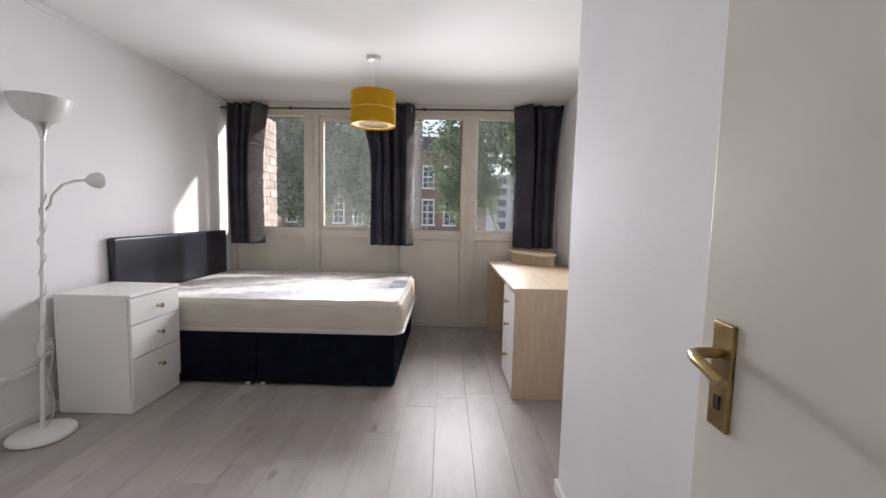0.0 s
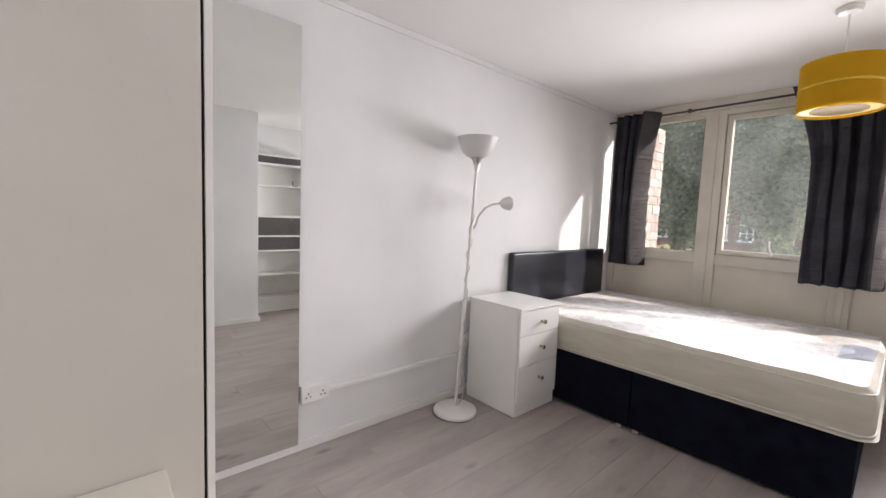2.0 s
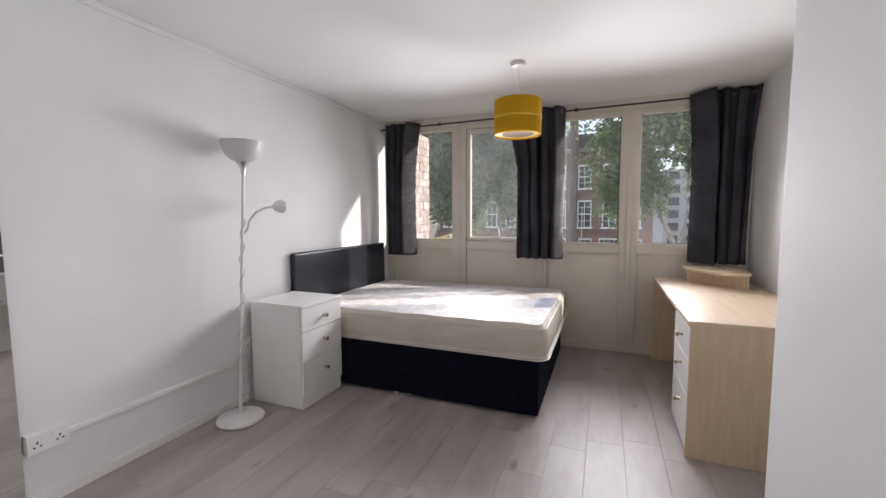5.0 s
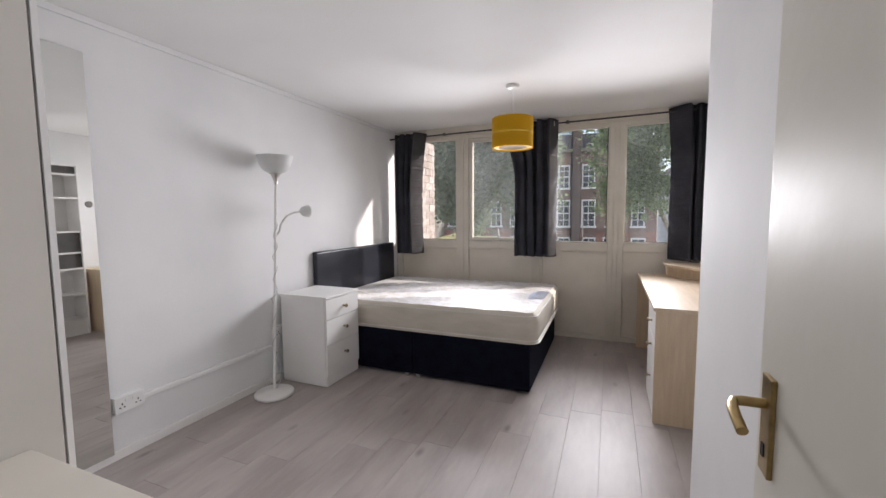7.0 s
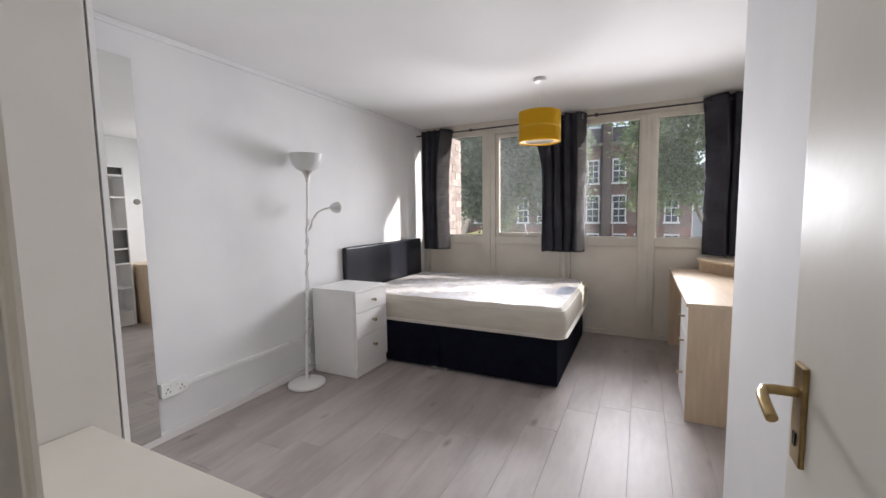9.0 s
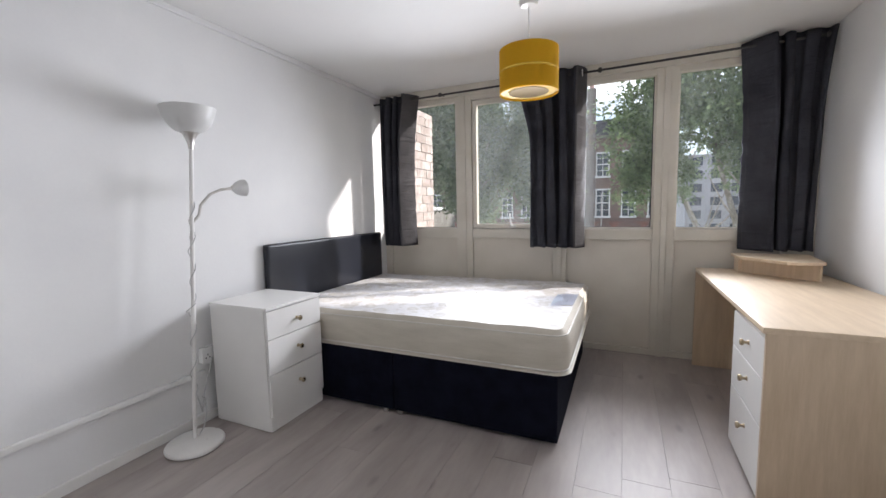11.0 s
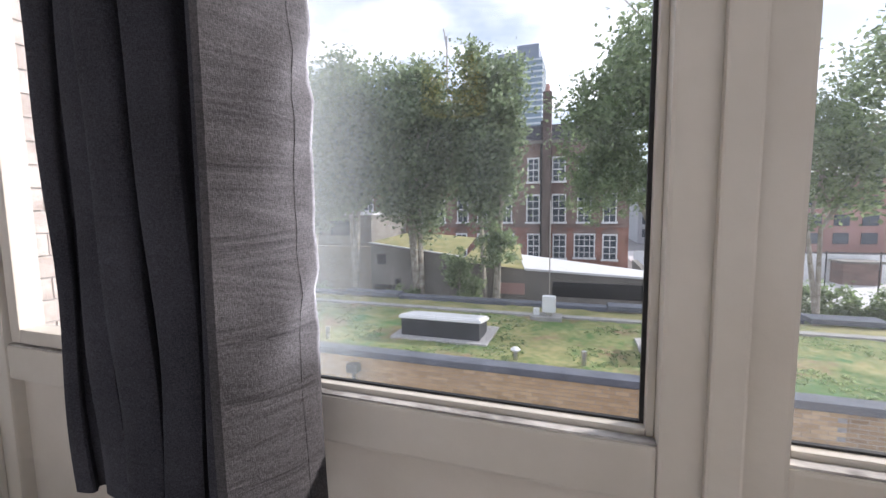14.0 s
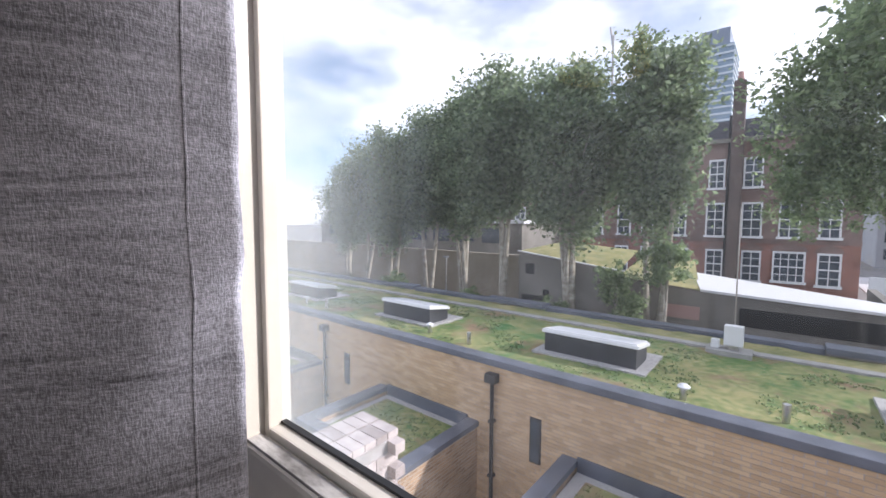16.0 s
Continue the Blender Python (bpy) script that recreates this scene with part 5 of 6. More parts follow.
q = [bm.verts.new(p) for p in ((-0.1, 23.9, -1.46), (5.9, 23.9, -1.74), (5.9, 26.0, -1.72), (-0.9, 27.5, -1.15))]
bm.faces.new(q)
part("white_roof", bm, M_ROOFWHITE, shed, "white roof sheet")
for pts in (((-8.45, -0.34), (-8.45, -0.29), (-3.3, -0.93), (-3.3, -0.98)), ((-0.1, -1.55), (-0.1, -1.45), (5.9, -1.71), (5.9, -1.80))):
    part("verge", prism(pts, 23.9, 24.05), M_ROOFWHITE, shed, "white roof edge")
# flat black panels on the wall give the shade of its recesses
part("opening", box_bm(1.2, 5.6, 23.97, 24.0, -2.75, -2.05), M_SLOT, shed, "long recess, its shade a flat black panel")
part("opening", box_bm(-1.6, -0.1, 23.97, 24.0, -2.75, -2.2), M_REDCLAD, shed, "dull red panel")
for ox0, ox1, oz0, oz1 in ((-8.0, -7.5, -1.5, -0.95), (-7.0, -6.65, -2.55, -2.25), (-8.2, -6.9, -2.9, -2.6)):
    part("opening", box_bm(ox0, ox1, 23.97, 24.0, oz0, oz1), M_SLOT, shed)
structure("wall_yard", box_bm(-40, -8.5, 27.5, 27.8, -5.8, -0.9), M_TANWALL, "stained yard wall behind the trees", "wall")
low = thing("low_building", "long low pale building behind the trees", "building")
part("wall", box_bm(-48, -16, 38, 46, -5.8, 1.0), M_CONCRETE, low)
part("roof", box_bm(-48.3, -15.7, 37.8, 46.2, 1.0, 1.35), M_ROOFWHITE, low)
for k in range(9):
    part("window", box_bm(-46 + 3.2 * k, -43.8 + 3.2 * k, 37.94, 38.0, -0.9, 0.5), M_WINGLASS, low)

post = thing("street_lamp", "thin grey lamp post behind the terrace roof", "lamp post")
part("pole", tube_bm([(-11.8, 22.0, -5.8), (-11.8, 22.0, -0.75)], 0.05, 8, None, 0.035), M_METAL, post, "", True)
part("lantern", box_bm(-12.0, -11.65, 21.93, 22.07, -0.76, -0.68, 0.02), M_GREYCLAD, post)
# ---- outside: the brick school ----
school = thing("school_building", "tall red brick Victorian school with white sash windows", "building")
part("wall", box_bm(-36, 7.75, 56, 70, -6.0, -0.9), M_REDBRICK, school, "red brick ground storey")
part("wall", box_bm(-36, 7.75, 56.02, 70, -0.55, 9.3), M_BROWNBRICK, school, "dark brown brick upper storeys")
part("string_course", box_bm(-36.05, 7.8, 55.9, 70, -0.9, -0.55), M_BROWNBRICK, school)
part("cornice", box_bm(-36.2, 7.95, 55.7, 70, 9.3, 9.7), M_CONCRETE, school)
bm = prism([(-36.2, 9.7), (7.95, 9.7), (5.5, 11.6), (-34, 11.6)], 56.5, 70)
part("roof", bm, M_SLATE, school)
stack = part("chimney", box_bm(-2.05, -1.05, 55.0, 56.0, -6.0, 15.2, 0.05), M_SOOTBRICK, school, "tall brick chimney shaft")
part("pot", lathe_bm([(0.0, 0.0), (0.3, 0.0), (0.22, 0.9), (0.0, 0.9)], -1.55, 55.5, 15.2, 12), M_REDCLAD, stack)
part("downpipe", tube_bm([(-2.25, 55.9, -6.0), (-2.25, 55.9, 12)], 0.12, 6), M_PIPE, school)


def sash(x0, x1, z0, z1, cols=1, rows=4, arch=False):
    w = part("window", box_bm(x0, x1, 55.97, 56.0, z0, z1), M_WINGLASS, school, "white sash window")
    bm = box_bm(x0 - 0.02, x0 + 0.13, 55.84, 56.02, z0, z1)
    box_bm(x1 - 0.13, x1 + 0.02, 55.84, 56.02, z0, z1, bm=bm)
    box_bm(x0 + 0.13, x1 - 0.13, 55.84, 56.02, z1 - 0.2, z1, bm=bm)
    box_bm(x0 - 0.15, x1 + 0.15, 55.76, 56.02, z0 - 0.12, z0 + 0.12, bm=bm)
    part("frame", bm, M_SASH, w)
    bm = box_bm(x0 + 0.13, x1 - 0.13, 55.88, 55.97, (z0 + z1) / 2 - 0.07, (z0 + z1) / 2 + 0.07)
    for c in range(1, cols + 1):
        xx = x0 + (x1 - x0) * c / (cols + 1)
        box_bm(xx - 0.04, xx + 0.04, 55.91, 55.97, z0 + 0.12, z1 - 0.2, bm=bm)
    for r in range(1, rows):
        zz = z0 + (z1 - z0) * r / rows
        if abs(zz - (z0 + z1) / 2) > 0.2:
            box_bm(x0 + 0.13, x1 - 0.13, 55.91, 55.97, zz - 0.035, zz + 0.035, bm=bm)
    part("glazing_bars", bm, M_SASH, w)
    if arch:
        part("arch", prism([(x0 - 0.25, z1 + 0.02), (x0 + 0.1, z1 + 0.55), ((x0 + x1) / 2, z1 + 0.72), (x1 - 0.1, z1 + 0.55), (x1 + 0.25, z1 + 0.02)], 55.94, 56.0), M_BROWNBRICK, w)


for x0, x1 in ((-3.87, -2.35), (-0.78, 0.79), (4.93, 6.55), (-7.0, -5.5), (-10.3, -8.8), (-13.2, -11.7)):
    sash(x0, x1, -4.75, -1.65, 1, 4, True)
sash(1.7, 4.1, -4.6, -1.6, 3, 4, True)
for x0, x1 in ((-4.0, -2.4), (-0.95, 0.71), (2.0, 3.6), (4.9, 6.4), (-7.2, -5.8), (-10.3, -9.0), (-13.0, -11.5), (-16.2, -14.7), (-19.4, -17.9), (-23.6, -22.0), (-27, -25.4)):
    sash(x0, x1, -0.3, 3.2)
for x0, x1 in ((-3.9, -2.5), (-0.95, 0.6), (2.0, 3.5), (4.9, 6.3), (-7.2, -5.9), (-10.3, -9.0), (-13.0, -11.6)):
    sash(x0, x1, 4.65, 7.67)
structure("hoarding", box_bm(7.9, 30, 52, 52.2, -5.8, -3.2), M_ROOFWHITE, "plain white boarding round the yard", "wall")

# ---- outside: far buildings ----
tower = thing("office_tower", "tall glass office tower with pale floor bands", "building")
part("core", box_bm(-50, -21, 262, 290, -6, 92), M_TOWER, tower, "blue grey glazing")
part("crown", box_bm(-36, -23, 263, 285, 92, 100.5), M_TOWER3, tower)
part("crown", box_bm(-52, -36, 266, 285, 92, 98), M_TOWER3, tower)
for k in range(27):
    part("floor_band", box_bm(-50.3, -20.5, 261.5, 290, 2 + 3.4 * k, 3.0 + 3.4 * k), M_TOWER2, tower)
crane = thing("tower_crane", "slim crane mast far away", "crane")
part("mast", tube_bm([(-80.6, 262, -6), (-80.6, 262, 112)], 0.7, 4), M_GREYCLAD, crane)
part("jib", tube_bm([(-80.6, 262, 104), (-82.5, 262, 117)], 0.6, 4), M_GREYCLAD, crane)


def block(name, label, x0, x1, y, depth, top, material, cols, rows, label_w):
    b = thing(name, label, "building")
    part("wall", box_bm(x0, x1, y, y + depth, -6, top), material, b)
    part("roof", box_bm(x0 - 0.4, x1 + 0.4, y - 0.3, y + depth, top, top + 0.5), M_GREYCLAD, b)
    cw, rh = (x1 - x0) / cols, (top + 5.5) / rows
    for i in range(cols):
        for j in range(rows):
            wx, wz = x0 + cw * (i + 0.22), -5.0 + rh * (j + 0.2)
            part("window", box_bm(wx, wx + cw * 0.56, y - 0.12, y, wz, wz + rh * 0.62), M_WINGLASS, b, label_w)


block("apartment_block", "terracotta clad apartment block beyond the court", 28, 62, 82, 20, 5.5, M_REDCLAD, 10, 4, "dark window bay")
block("office_block", "grey clad block with long window bands", 13.5, 27, 95, 20, 10, M_GREYCLAD, 4, 6, "dark window band")
block("office_block", "pale grey block behind the court", 64, 110, 100, 30, 16, M_GREYCLAD, 10, 5, "dark window band")
box = thing("storage_container", "small blue site container on the court", "container")
part("body", box_bm(22.0, 24.3, 58, 60, -5.74, -3.5, 0.05), M_BLUE, box)
part("roof", box_bm(21.9, 24.4, 57.9, 60.1, -3.5, -3.4), M_GREYCLAD, box)
box = thing("brick_store", "small brown brick store on the court", "shed")
part("body", box_bm(24.8, 27.5, 50, 52, -5.74, -3.8, 0.02), M_BROWNBRICK, box)
part("roof", box_bm(24.6, 27.7, 49.8, 52.2, -3.8, -3.6), M_CONCRETE, box)
fence = thing("court_fence", "thin mesh fence posts along the court", "fence")
for k in range(14):
    part("post", tube_bm([(9 + 2.6 * k, 35.5, -5.8), (9 + 2.6 * k, 35.5, -1.4)], 0.04, 6), M_PIPE, fence)
part("rail", tube_bm([(9, 35.5, -1.5), (43, 35.5, -1.5)], 0.02, 5), M_PIPE, fence)


# ---- trees ----
def leaf_mesh(name, clumps, per, size, seed, radii, material, shell=0.55):
    """Leaves in clumps, spread through an uneven crown of unit height."""
    rnd = np.random.default_rng(seed)
    verts = np.zeros((clumps * per, 4, 3))
    n = 0
    for _ in range(clumps):
        d = rnd.normal(size=3)
        d /= np.linalg.norm(d)
        r = rnd.uniform(shell, 1.0) ** 0.8 * (0.86 + 0.62 * noise.noise((d[0] * 2.2 + seed, d[1] * 2.2, d[2] * 2.2)))
        c = d * r * np.array(radii)
        spread = rnd.uniform(0.045, 0.10) * np.mean(radii) * 2
        for _ in range(per):
            p = c + rnd.normal(size=3) * spread * np.array((1, 1, 0.75))
            up = rnd.normal(size=3) + np.array((0.55, 0.3, 0.75))
            a = np.cross(up, rnd.normal(size=3))
            a /= np.linalg.norm(a)
            b = np.cross(up, a)
            b /= np.linalg.norm(b)
            s = size * rnd.uniform(0.6, 1.3)
            verts[n] = [p - a * s, p - b * s * 0.6, p + a * s, p + b * s * 0.6]
            n += 1
    me = bpy.data.meshes.new(name)
    me.from_pydata(verts.reshape(-1, 3).tolist(), [], np.arange(n * 4).reshape(-1, 4).tolist())
    me.materials.append(material)
    return me


CROWNS = [leaf_mesh("crown", 210, 130, 0.115, 11, (1.95, 1.9, 4.5), M_LEAF), leaf_mesh("crown", 210, 130, 0.115, 23, (2.15, 2.0, 4.2), M_LEAF), leaf_mesh("crown", 190, 120, 0.115, 31, (1.65, 1.6, 4.7), M_LEAF)]
BIG2 = leaf_mesh("crown", 90, 80, 0.125, 47, (4.0, 3.6, 4.6), M_LEAF, 0.4)


def tree(x, y, crown_mesh, crown_at, seed, lean=0.0, stems=2, scale=1.0, foot=-5.8, thick=0.19):
    rnd = random.Random(seed)
    t = thing("tree", "leafy plane tree with a pale bare trunk", "tree", "trees behind the terrace")
    bm = bmesh.new()
    cz = crown_at[2]
    for k in range(stems):
        dx = rnd.uniform(-0.9, 0.9) + lean
        pts = [(x + 0.1 * k, y, foot), (x + 0.25 * dx + 0.1 * k, y, foot + 2.4), (x + dx * 0.8, y + rnd.uniform(-0.3, 0.3), cz - 3.2 * scale), (crown_at[0] + rnd.uniform(-1.0, 1.0), crown_at[1] + rnd.uniform(-0.8, 0.8), cz - 0.6), (crown_at[0] + rnd.uniform(-0.7, 0.7), crown_at[1], cz + 1.8 * scale)]
        tube_bm(pts, thick * rnd.uniform(0.8, 1.1), 8, bm, 0.03)
    for k in range(7):
        a = rnd.uniform(0, 6.28)
        z0 = cz + rnd.uniform(-2.4, 0.8) * scale
        tube_bm([(crown_at[0], crown_at[1], z0), (crown_at[0] + 1.0 * math.cos(a) * scale, crown_at[1] + 1.0 * math.sin(a) * scale, z0 + 0.8), (crown_at[0] + 1.9 * math.cos(a) * scale, crown_at[1] + 1.8 * math.sin(a) * scale, z0 + 1.9)], 0.07, 6, bm, 0.015)
    part("trunk", bm, M_BARK, t, "pale mottled trunk and limbs", True)
    c = new("crown", crown_mesh)
    c.parent = t
    c.matrix_basis = Matrix.Translation(crown_at) @ Matrix.Rotation(rnd.uniform(0, 6.28), 4, "Z") @ Matrix.Diagonal((scale * 1.1, scale * 1.1, scale * 0.98, 1))
    return t


for x, y, m, top, sc, sd, lean in ((-25.5, 25.5, 0, 6.2, 0.85, 1, 0.5), (-22.0, 24.5, 1, 7.0, 0.9, 2, 0.6), (-18.6, 24.0, 2, 7.6, 0.95, 3, 0.8), (-15.4, 24.4, 1, 8.4, 1.0, 4, 0.2), (-12.6, 24.6, 0, 9.0, 1.0, 5, 0.1), (-9.4, 23.8, 1, 9.6, 1.08, 6, -0.1), (-5.4, 23.4, 0, 8.9, 1.02, 7, 0.2), (-1.75, 23.2, 2, 8.8, 0.92, 8, 0.0)):
    half = (4.4, 4.1, 4.6)[m] * sc
    tree(x, y, CROWNS[m], (x + lean * 0.6, y, top - half * 0.98), sd, lean, 3 if sd % 2 else 2, sc)
LOBE = leaf_mesh("crown", 62, 75, 0.13, 43, (2.3, 2.2, 3.0), M_LEAF2, 0.35)
LOBE2 = leaf_mesh("crown", 80, 75, 0.13, 53, (2.7, 2.4, 3.4), M_LEAF2, 0.35)
forked = thing("tree", "large plane tree with pale trunks forking low down", "tree", "trees behind the terrace")
FORKS = (((7.6, -5.8), (6.9, -2.9), (5.6, -0.4), (4.4, 2.4), (3.6, 6.0)), ((7.7, -5.8), (7.3, -2.6), (6.9, 0.4), (6.0, 3.6), (5.6, 8.2)), ((7.8, -5.8), (7.6, -2.4), (7.9, 1.0), (7.6, 4.2), (7.4, 9.0)), ((8.3, -5.8), (8.3, -1.5), (8.6, 2.4), (9.4, 5.4), (9.9, 8.0)))
for fork in FORKS:
    pts = [(px, 23.4 + 0.25 * math.sin(3 * px + pz), pz) for px, pz in fork]
    part("trunk", tube_bm(pts, 0.21, 9, None, 0.05), M_BARK, forked, "pale mottled trunk", True)
bm = bmesh.new()
brn = random.Random(77)
for k in range(26):
    fork = FORKS[k % 4]
    px, pz = fork[2 + k % 3]
    a = brn.uniform(0, 6.28)
    tube_bm([(px, 23.4, pz), (px + 0.9 * math.cos(a), 23.4 + 0.6 * math.sin(a), pz + 0.8), (px + 1.9 * math.cos(a), 23.4 + 1.3 * math.sin(a), pz + 2.0)], 0.06, 6, bm, 0.015)
part("branches", bm, M_BARK, forked, "", True)
for mesh, cx, cy, cz, sc, turn in ((LOBE, 3.2, 23.0, 5.0, 0.85, 0), (LOBE2, 4.9, 23.3, 6.6, 0.95, 40), (LOBE2, 7.4, 23.2, 9.3, 0.85, 130), (LOBE, 7.7, 23.6, 6.0, 0.75, 80), (LOBE2, 9.0, 23.8, 6.9, 0.5, 200), (LOBE, 9.7, 23.6, 3.5, 0.62, 20), (LOBE2, 11.2, 24.0, 4.6, 0.42, 300), (LOBE, 8.2, 24.0, 2.0, 0.5, 150), (LOBE, 6.7, 23.5, 3.4, 0.5, 260), (LOBE, 4.4, 23.0, 2.6, 0.5, 220), (LOBE, 2.9, 22.9, 2.4, 0.55, 310), (LOBE2, 3.6, 23.2, 3.9, 0.5, 100), (LOBE, 8.3, 23.2, 4.5, 0.6, 70), (LOBE, 6.4, 23.0, 4.9, 0.55, 240)):
    c = new("crown", mesh)
    c.parent = forked
    c.matrix_basis = pose(cx, cy, cz, 0, 0, turn) @ Matrix.Scale(sc, 4)
slim = tree(12.4, 26.5, LOBE, (12.6, 26.5, 3.2), 25, 0.3, 2, 0.9, thick=0.14)
tree(15.6, 25.5, BIG2, (15.2, 25.5, 5.2), 23, -0.3, 2, 1.0, thick=0.26)
tree(20.5, 27.0, BIG2, (21.0, 27.0, 4.4), 24, 0.3, 2, 0.9, thick=0.22)
SHRUB = leaf_mesh("foliage", 40, 60, 0.10, 61, (1.3, 1.0, 1.3), M_LEAF2, 0.3)
for k, (x, y, z, s) in enumerate(((-3.0, 22.5, -1.3, 0.8), (-1.1, 22.4, -0.2, 0.85), (-2.4, 22.6, -2.4, 0.7), (-6.0, 22.8, -3.2, 0.8), (-17.0, 23.0, -2.9, 0.8), (-10.6, 22.6, -3.0, 0.6))):
    sh = thing("shrub", "leafy green shrub growing beside the tree trunks", "shrub", "shrubs")
    part("stem", tube_bm([(x, y, -5.8), (x + 0.1, y, z)], 0.05, 6), M_BARK, sh)
    c = new("foliage", SHRUB)
    c.parent = sh
    c.matrix_basis = pose(x, y, z, 0, 0, 60 * k) @ Matrix.Scale(s, 4)
hedge = thing("hedge", "clipped green hedge along the court fence", "hedge")
HEDGE = leaf_mesh("foliage", 90, 60, 0.09, 71, (1.6, 0.5, 1.7), M_LEAF2, 0.25)
for k in range(13):
    c = new("foliage", HEDGE)
    c.parent = hedge
    c.matrix_basis = pose(8.6 + 2.1 * k, 30.0, -4.3, 0, 0, 180 * (k % 2))

# ---- pieces: bricks of the side wall ----
fin = tagged(part("wall_fin", box_bm(-0.148, 0.14, 5.125, 5.97, -0.42, 2.25), M_MORTAR), "weathered pink brick side wall of the balcony", "wall", "", "structure")
stub = tagged(part("wall_stub", box_bm(-0.43, 0.032, 5.11, 6.985, -5.8, -0.435), M_MORTAR), "lower pale brick garden wall", "wall", "", "structure")


def piece_mesh(name, dx, dy, dz, material):
    return mesh_of(name, box_bm(-dx / 2, dx / 2, -dy / 2, dy / 2, -dz / 2, dz / 2), material)


def lay(name, mesh, x, y, z, parent, turn=0.0, scale=1.0):
    ob = new(name, mesh)
    ob.parent = parent
    ob.matrix_basis = pose(x, y, z, 0, 0, turn) @ Matrix.Diagonal((1, scale, 1, 1))
    return ob


def courses(parent, face_x, y0, y1, z0, z1, course, length, material, depth=0.1):
    rnd = random.Random(9)
    me = piece_mesh("brick", depth, length - 0.008, course - 0.008, material)
    rows = int((z1 - z0) / course)
    for r in range(rows):
        y = y0 - (length / 2 if r % 2 else 0)
        while y < y1:
            a, b = max(y, y0), min(y + length, y1)
            if b - a > 0.05:
                lay("brick", me, face_x - depth / 2 + rnd.uniform(-0.003, 0.003), (a + b) / 2, z0 + course * (r + 0.5), parent, rnd.uniform(-0.5, 0.5), (b - a - 0.008) / (length - 0.008))
            y += length


courses(fin, 0.152, 5.125, 5.985, -0.40, 2.265, 0.0985, 0.225, M_BRICKPIECE)
courses(stub, 0.045, 5.2, 7.0, -2.2, -0.43, 0.0985, 0.225, M_BRICKPALE)
me_end = piece_mesh("brick", 0.215, 0.1, 0.0875, M_BRICKPALE)
for r in range(18):
    for k in range(2):
        lay("brick", me_end, -0.31 + 0.225 * k + (0.1 if r % 2 else 0.0), 6.95, -2.2 + 0.0985 * (r + 0.5), stub)
me_top = piece_mesh("brick", 0.215, 0.105, 0.06, M_BRICKPALE)
for r in range(16):
    for k in range(2):
        lay("brick", me_top, -0.32 + 0.235 * k, 5.26 + 0.114 * r, -0.41, stub, 0, 1)
me_cap = piece_mesh("brick", 0.29, 0.105, 0.06, M_BRICKPIECE)
for r in range(8):
    lay("brick", me_cap, 0.002, 5.18 + 0.108 * r, 2.29, fin)
me_side = piece_mesh("brick", 0.135, 0.1, 0.0875, M_BRICKPIECE)
for r in range(27):
    for k in range(2):
        lay("brick", me_side, -0.073 + 0.15 * k, 5.933, -0.40 + 0.0985 * (r + 0.5), fin)

# ---- pieces: floor planks ----
PW = 0.193
planks = {}
rnd = random.Random(4)
x = -0.02
while x < 3.6:
    y = -1.6 - rnd.uniform(0, 1.2)
    while y < 5.02:
        a, b = max(y, -1.6), min(y + 1.285, 5.036)
        key = round(b - a, 4)
        if key > 0.03:
            if key not in planks:
                planks[key] = mesh_of("plank", box_bm(-PW / 2 + 0.0005, PW / 2 - 0.0005, -key / 2 + 0.0005, key / 2 - 0.0005, -0.012, 0.0, 0.0005, 1), M_FLOOR)
            ob = new("plank", planks[key])
            ob.parent = floor_slab
            ob.location = (x + PW / 2, (a + b) / 2, 0)
        y += 1.285
    x += PW

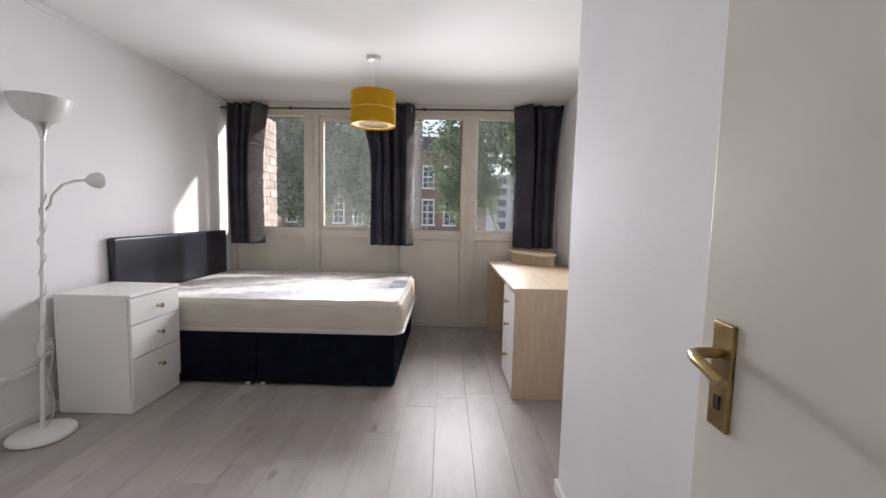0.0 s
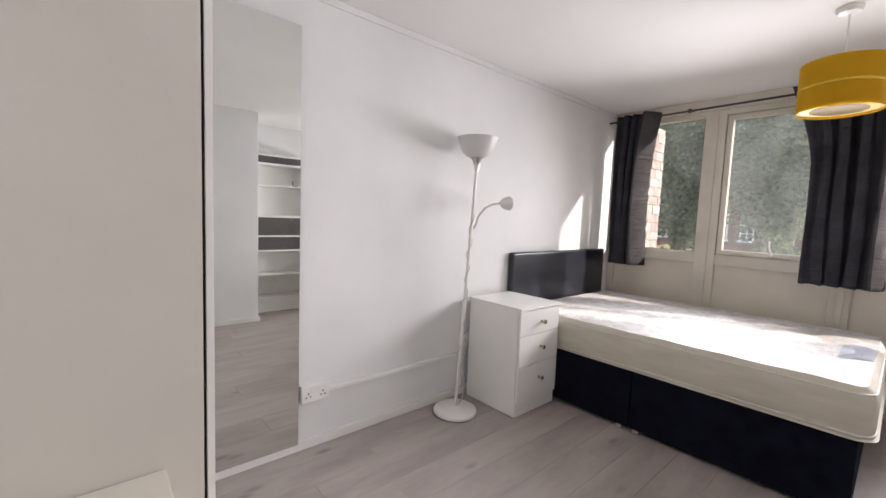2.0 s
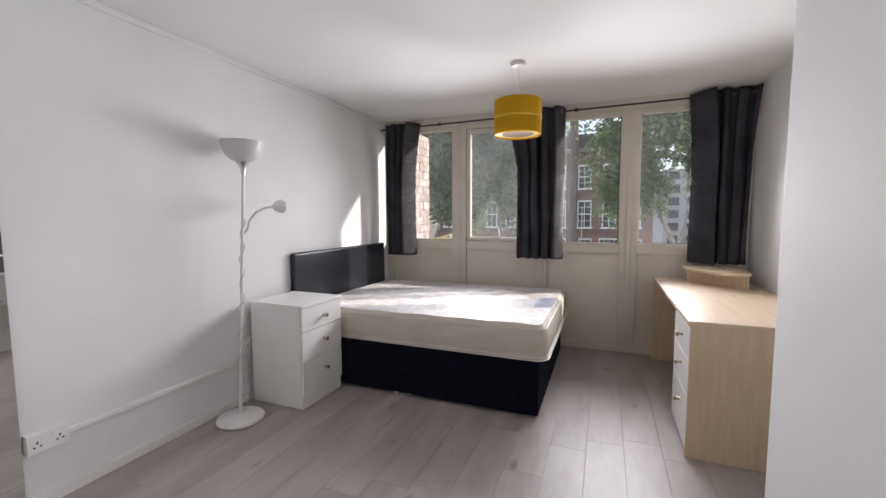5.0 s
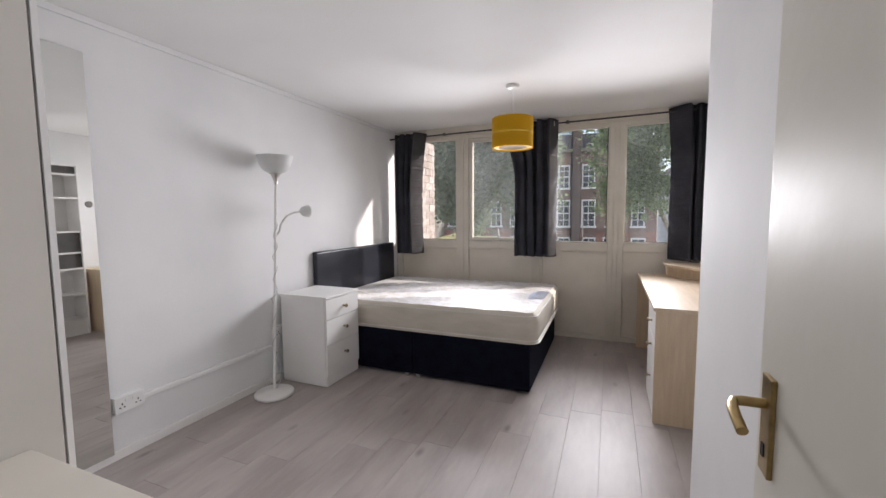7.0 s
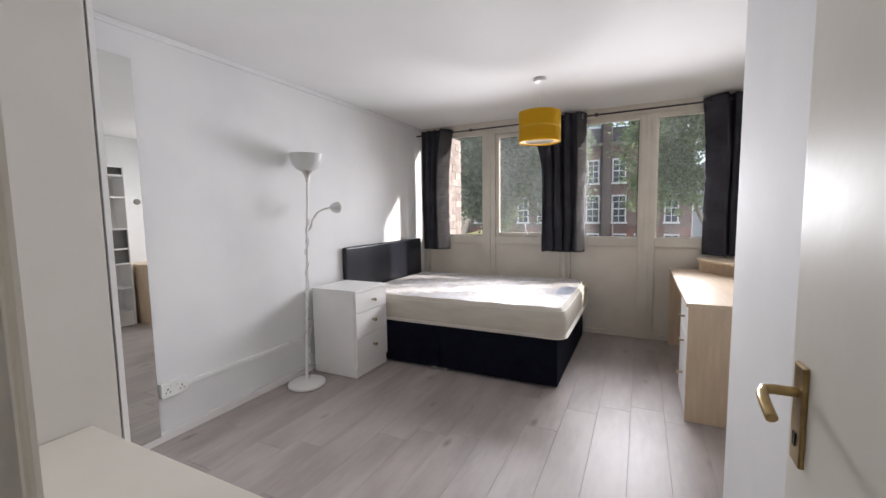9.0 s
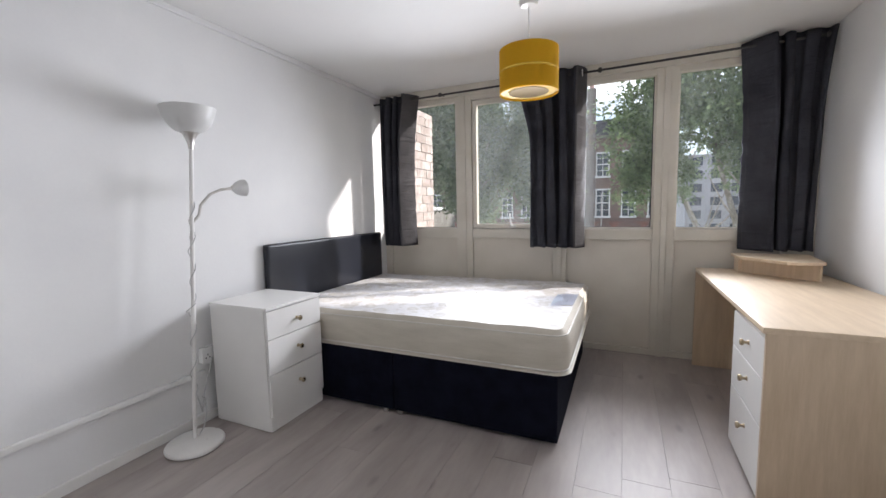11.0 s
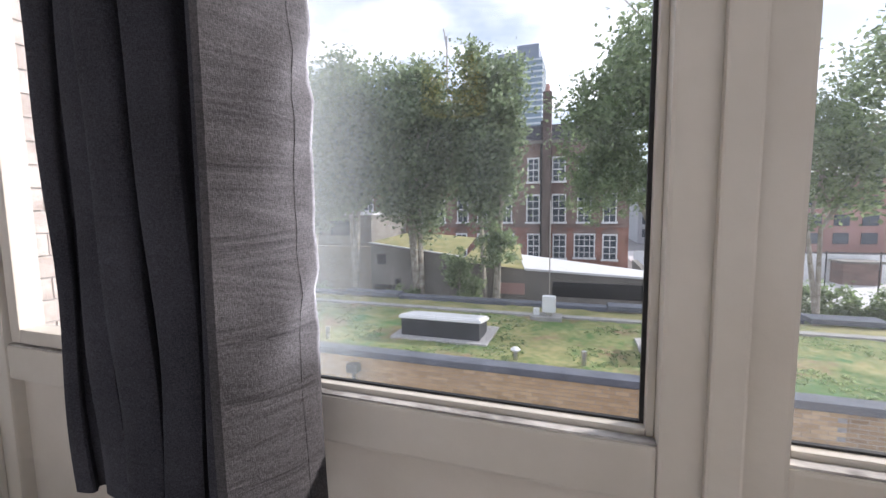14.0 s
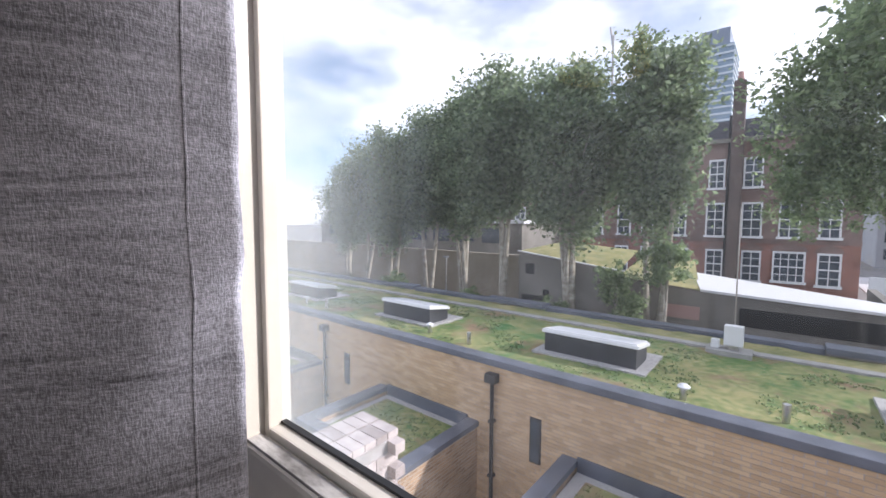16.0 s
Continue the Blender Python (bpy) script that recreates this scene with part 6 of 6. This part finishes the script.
# ---- pieces: brick courses of the terrace wall ----
def stock_brick_mat(name, source):
    """Yellow stock brick whose tone changes from piece to piece."""
    m, t, p = nodes_of(name)
    if source == "object":
        rand = t.nodes.new("ShaderNodeObjectInfo").outputs["Random"]
    else:
        rand = t.nodes.new("ShaderNodeNewGeometry").outputs["Random Per Island"]
    geo = t.nodes.new("ShaderNodeNewGeometry")
    n = t.nodes.new("ShaderNodeTexNoise")
    n.inputs["Scale"].default_value = 1.3
    n.inputs["Detail"].default_value = 8
    t.links.new(geo.outputs["Position"], n.inputs["Vector"])
    mx = t.nodes.new("ShaderNodeMath")
    mx.operation = "MULTIPLY_ADD"
    mx.inputs[1].default_value = 0.55
    t.links.new(rand, mx.inputs[0])
    sc = t.nodes.new("ShaderNodeMath")
    sc.operation = "MULTIPLY_ADD"
    sc.inputs[1].default_value = 0.9
    sc.inputs[2].default_value = -0.22
    t.links.new(n.outputs["Fac"], sc.inputs[0])
    t.links.new(sc.outputs[0], mx.inputs[2])
    ramp = t.nodes.new("ShaderNodeValToRGB")
    e = ramp.color_ramp.elements
    e[0].position, e[0].color = 0.1, (0.45, 0.31, 0.18, 1)
    e[1].position, e[1].color = 0.9, (0.69, 0.505, 0.31, 1)
    mid = e.new(0.5)
    mid.color = (0.58, 0.40, 0.235, 1)
    t.links.new(mx.outputs[0], ramp.inputs["Fac"])
    t.links.new(ramp.outputs["Color"], p.inputs["Base Color"])
    p.inputs["Roughness"].default_value = 0.9
    return m


M_STOCK = stock_brick_mat("yellow_stock_brick_piece", "object")
M_STOCKS = stock_brick_mat("yellow_stock_bricks", "island")
WX0, WX1, WZ = -9.0, 6.3, -1.81
part("mortar_bed", box_bm(WX0, WX1, 11.996, 12.0, -5.8, -1.80), M_MORTAR, terrace, "grey mortar")
me_stock = piece_mesh("brick", 0.214, 0.02, 0.064, M_STOCK)
verts, faces = [], []
jit = random.Random(12)
for row in range(52):
    z = WZ - 0.075 * (row + 0.5)
    x = WX0 + (0.1125 if row % 2 else 0.0)
    while x + 0.225 <= WX1:
        cx, cy = x + 0.1125, 11.997 + jit.uniform(-0.002, 0.002)
        if 0.0 < cx < 3.6 and row < 18:
            lay("brick", me_stock, cx, cy, z, terrace)
        else:
            n = len(verts)
            verts += [(cx + sx * 0.107, cy + sy * 0.01, z + sz * 0.032) for sx in (-1, 1) for sy in (-1, 1) for sz in (-1, 1)]
            faces += [(n, n + 1, n + 5, n + 4), (n, n + 4, n + 6, n + 2), (n + 1, n + 3, n + 7, n + 5), (n, n + 2, n + 3, n + 1), (n + 4, n + 5, n + 7, n + 6)]
        x += 0.225
me = bpy.data.meshes.new("brick_courses")
me.from_pydata(verts, [], faces)
me.materials.append(M_STOCKS)
wall_bricks = new("brick_courses", me)
wall_bricks.parent = terrace
wall_bricks["kind"] = "stuff"
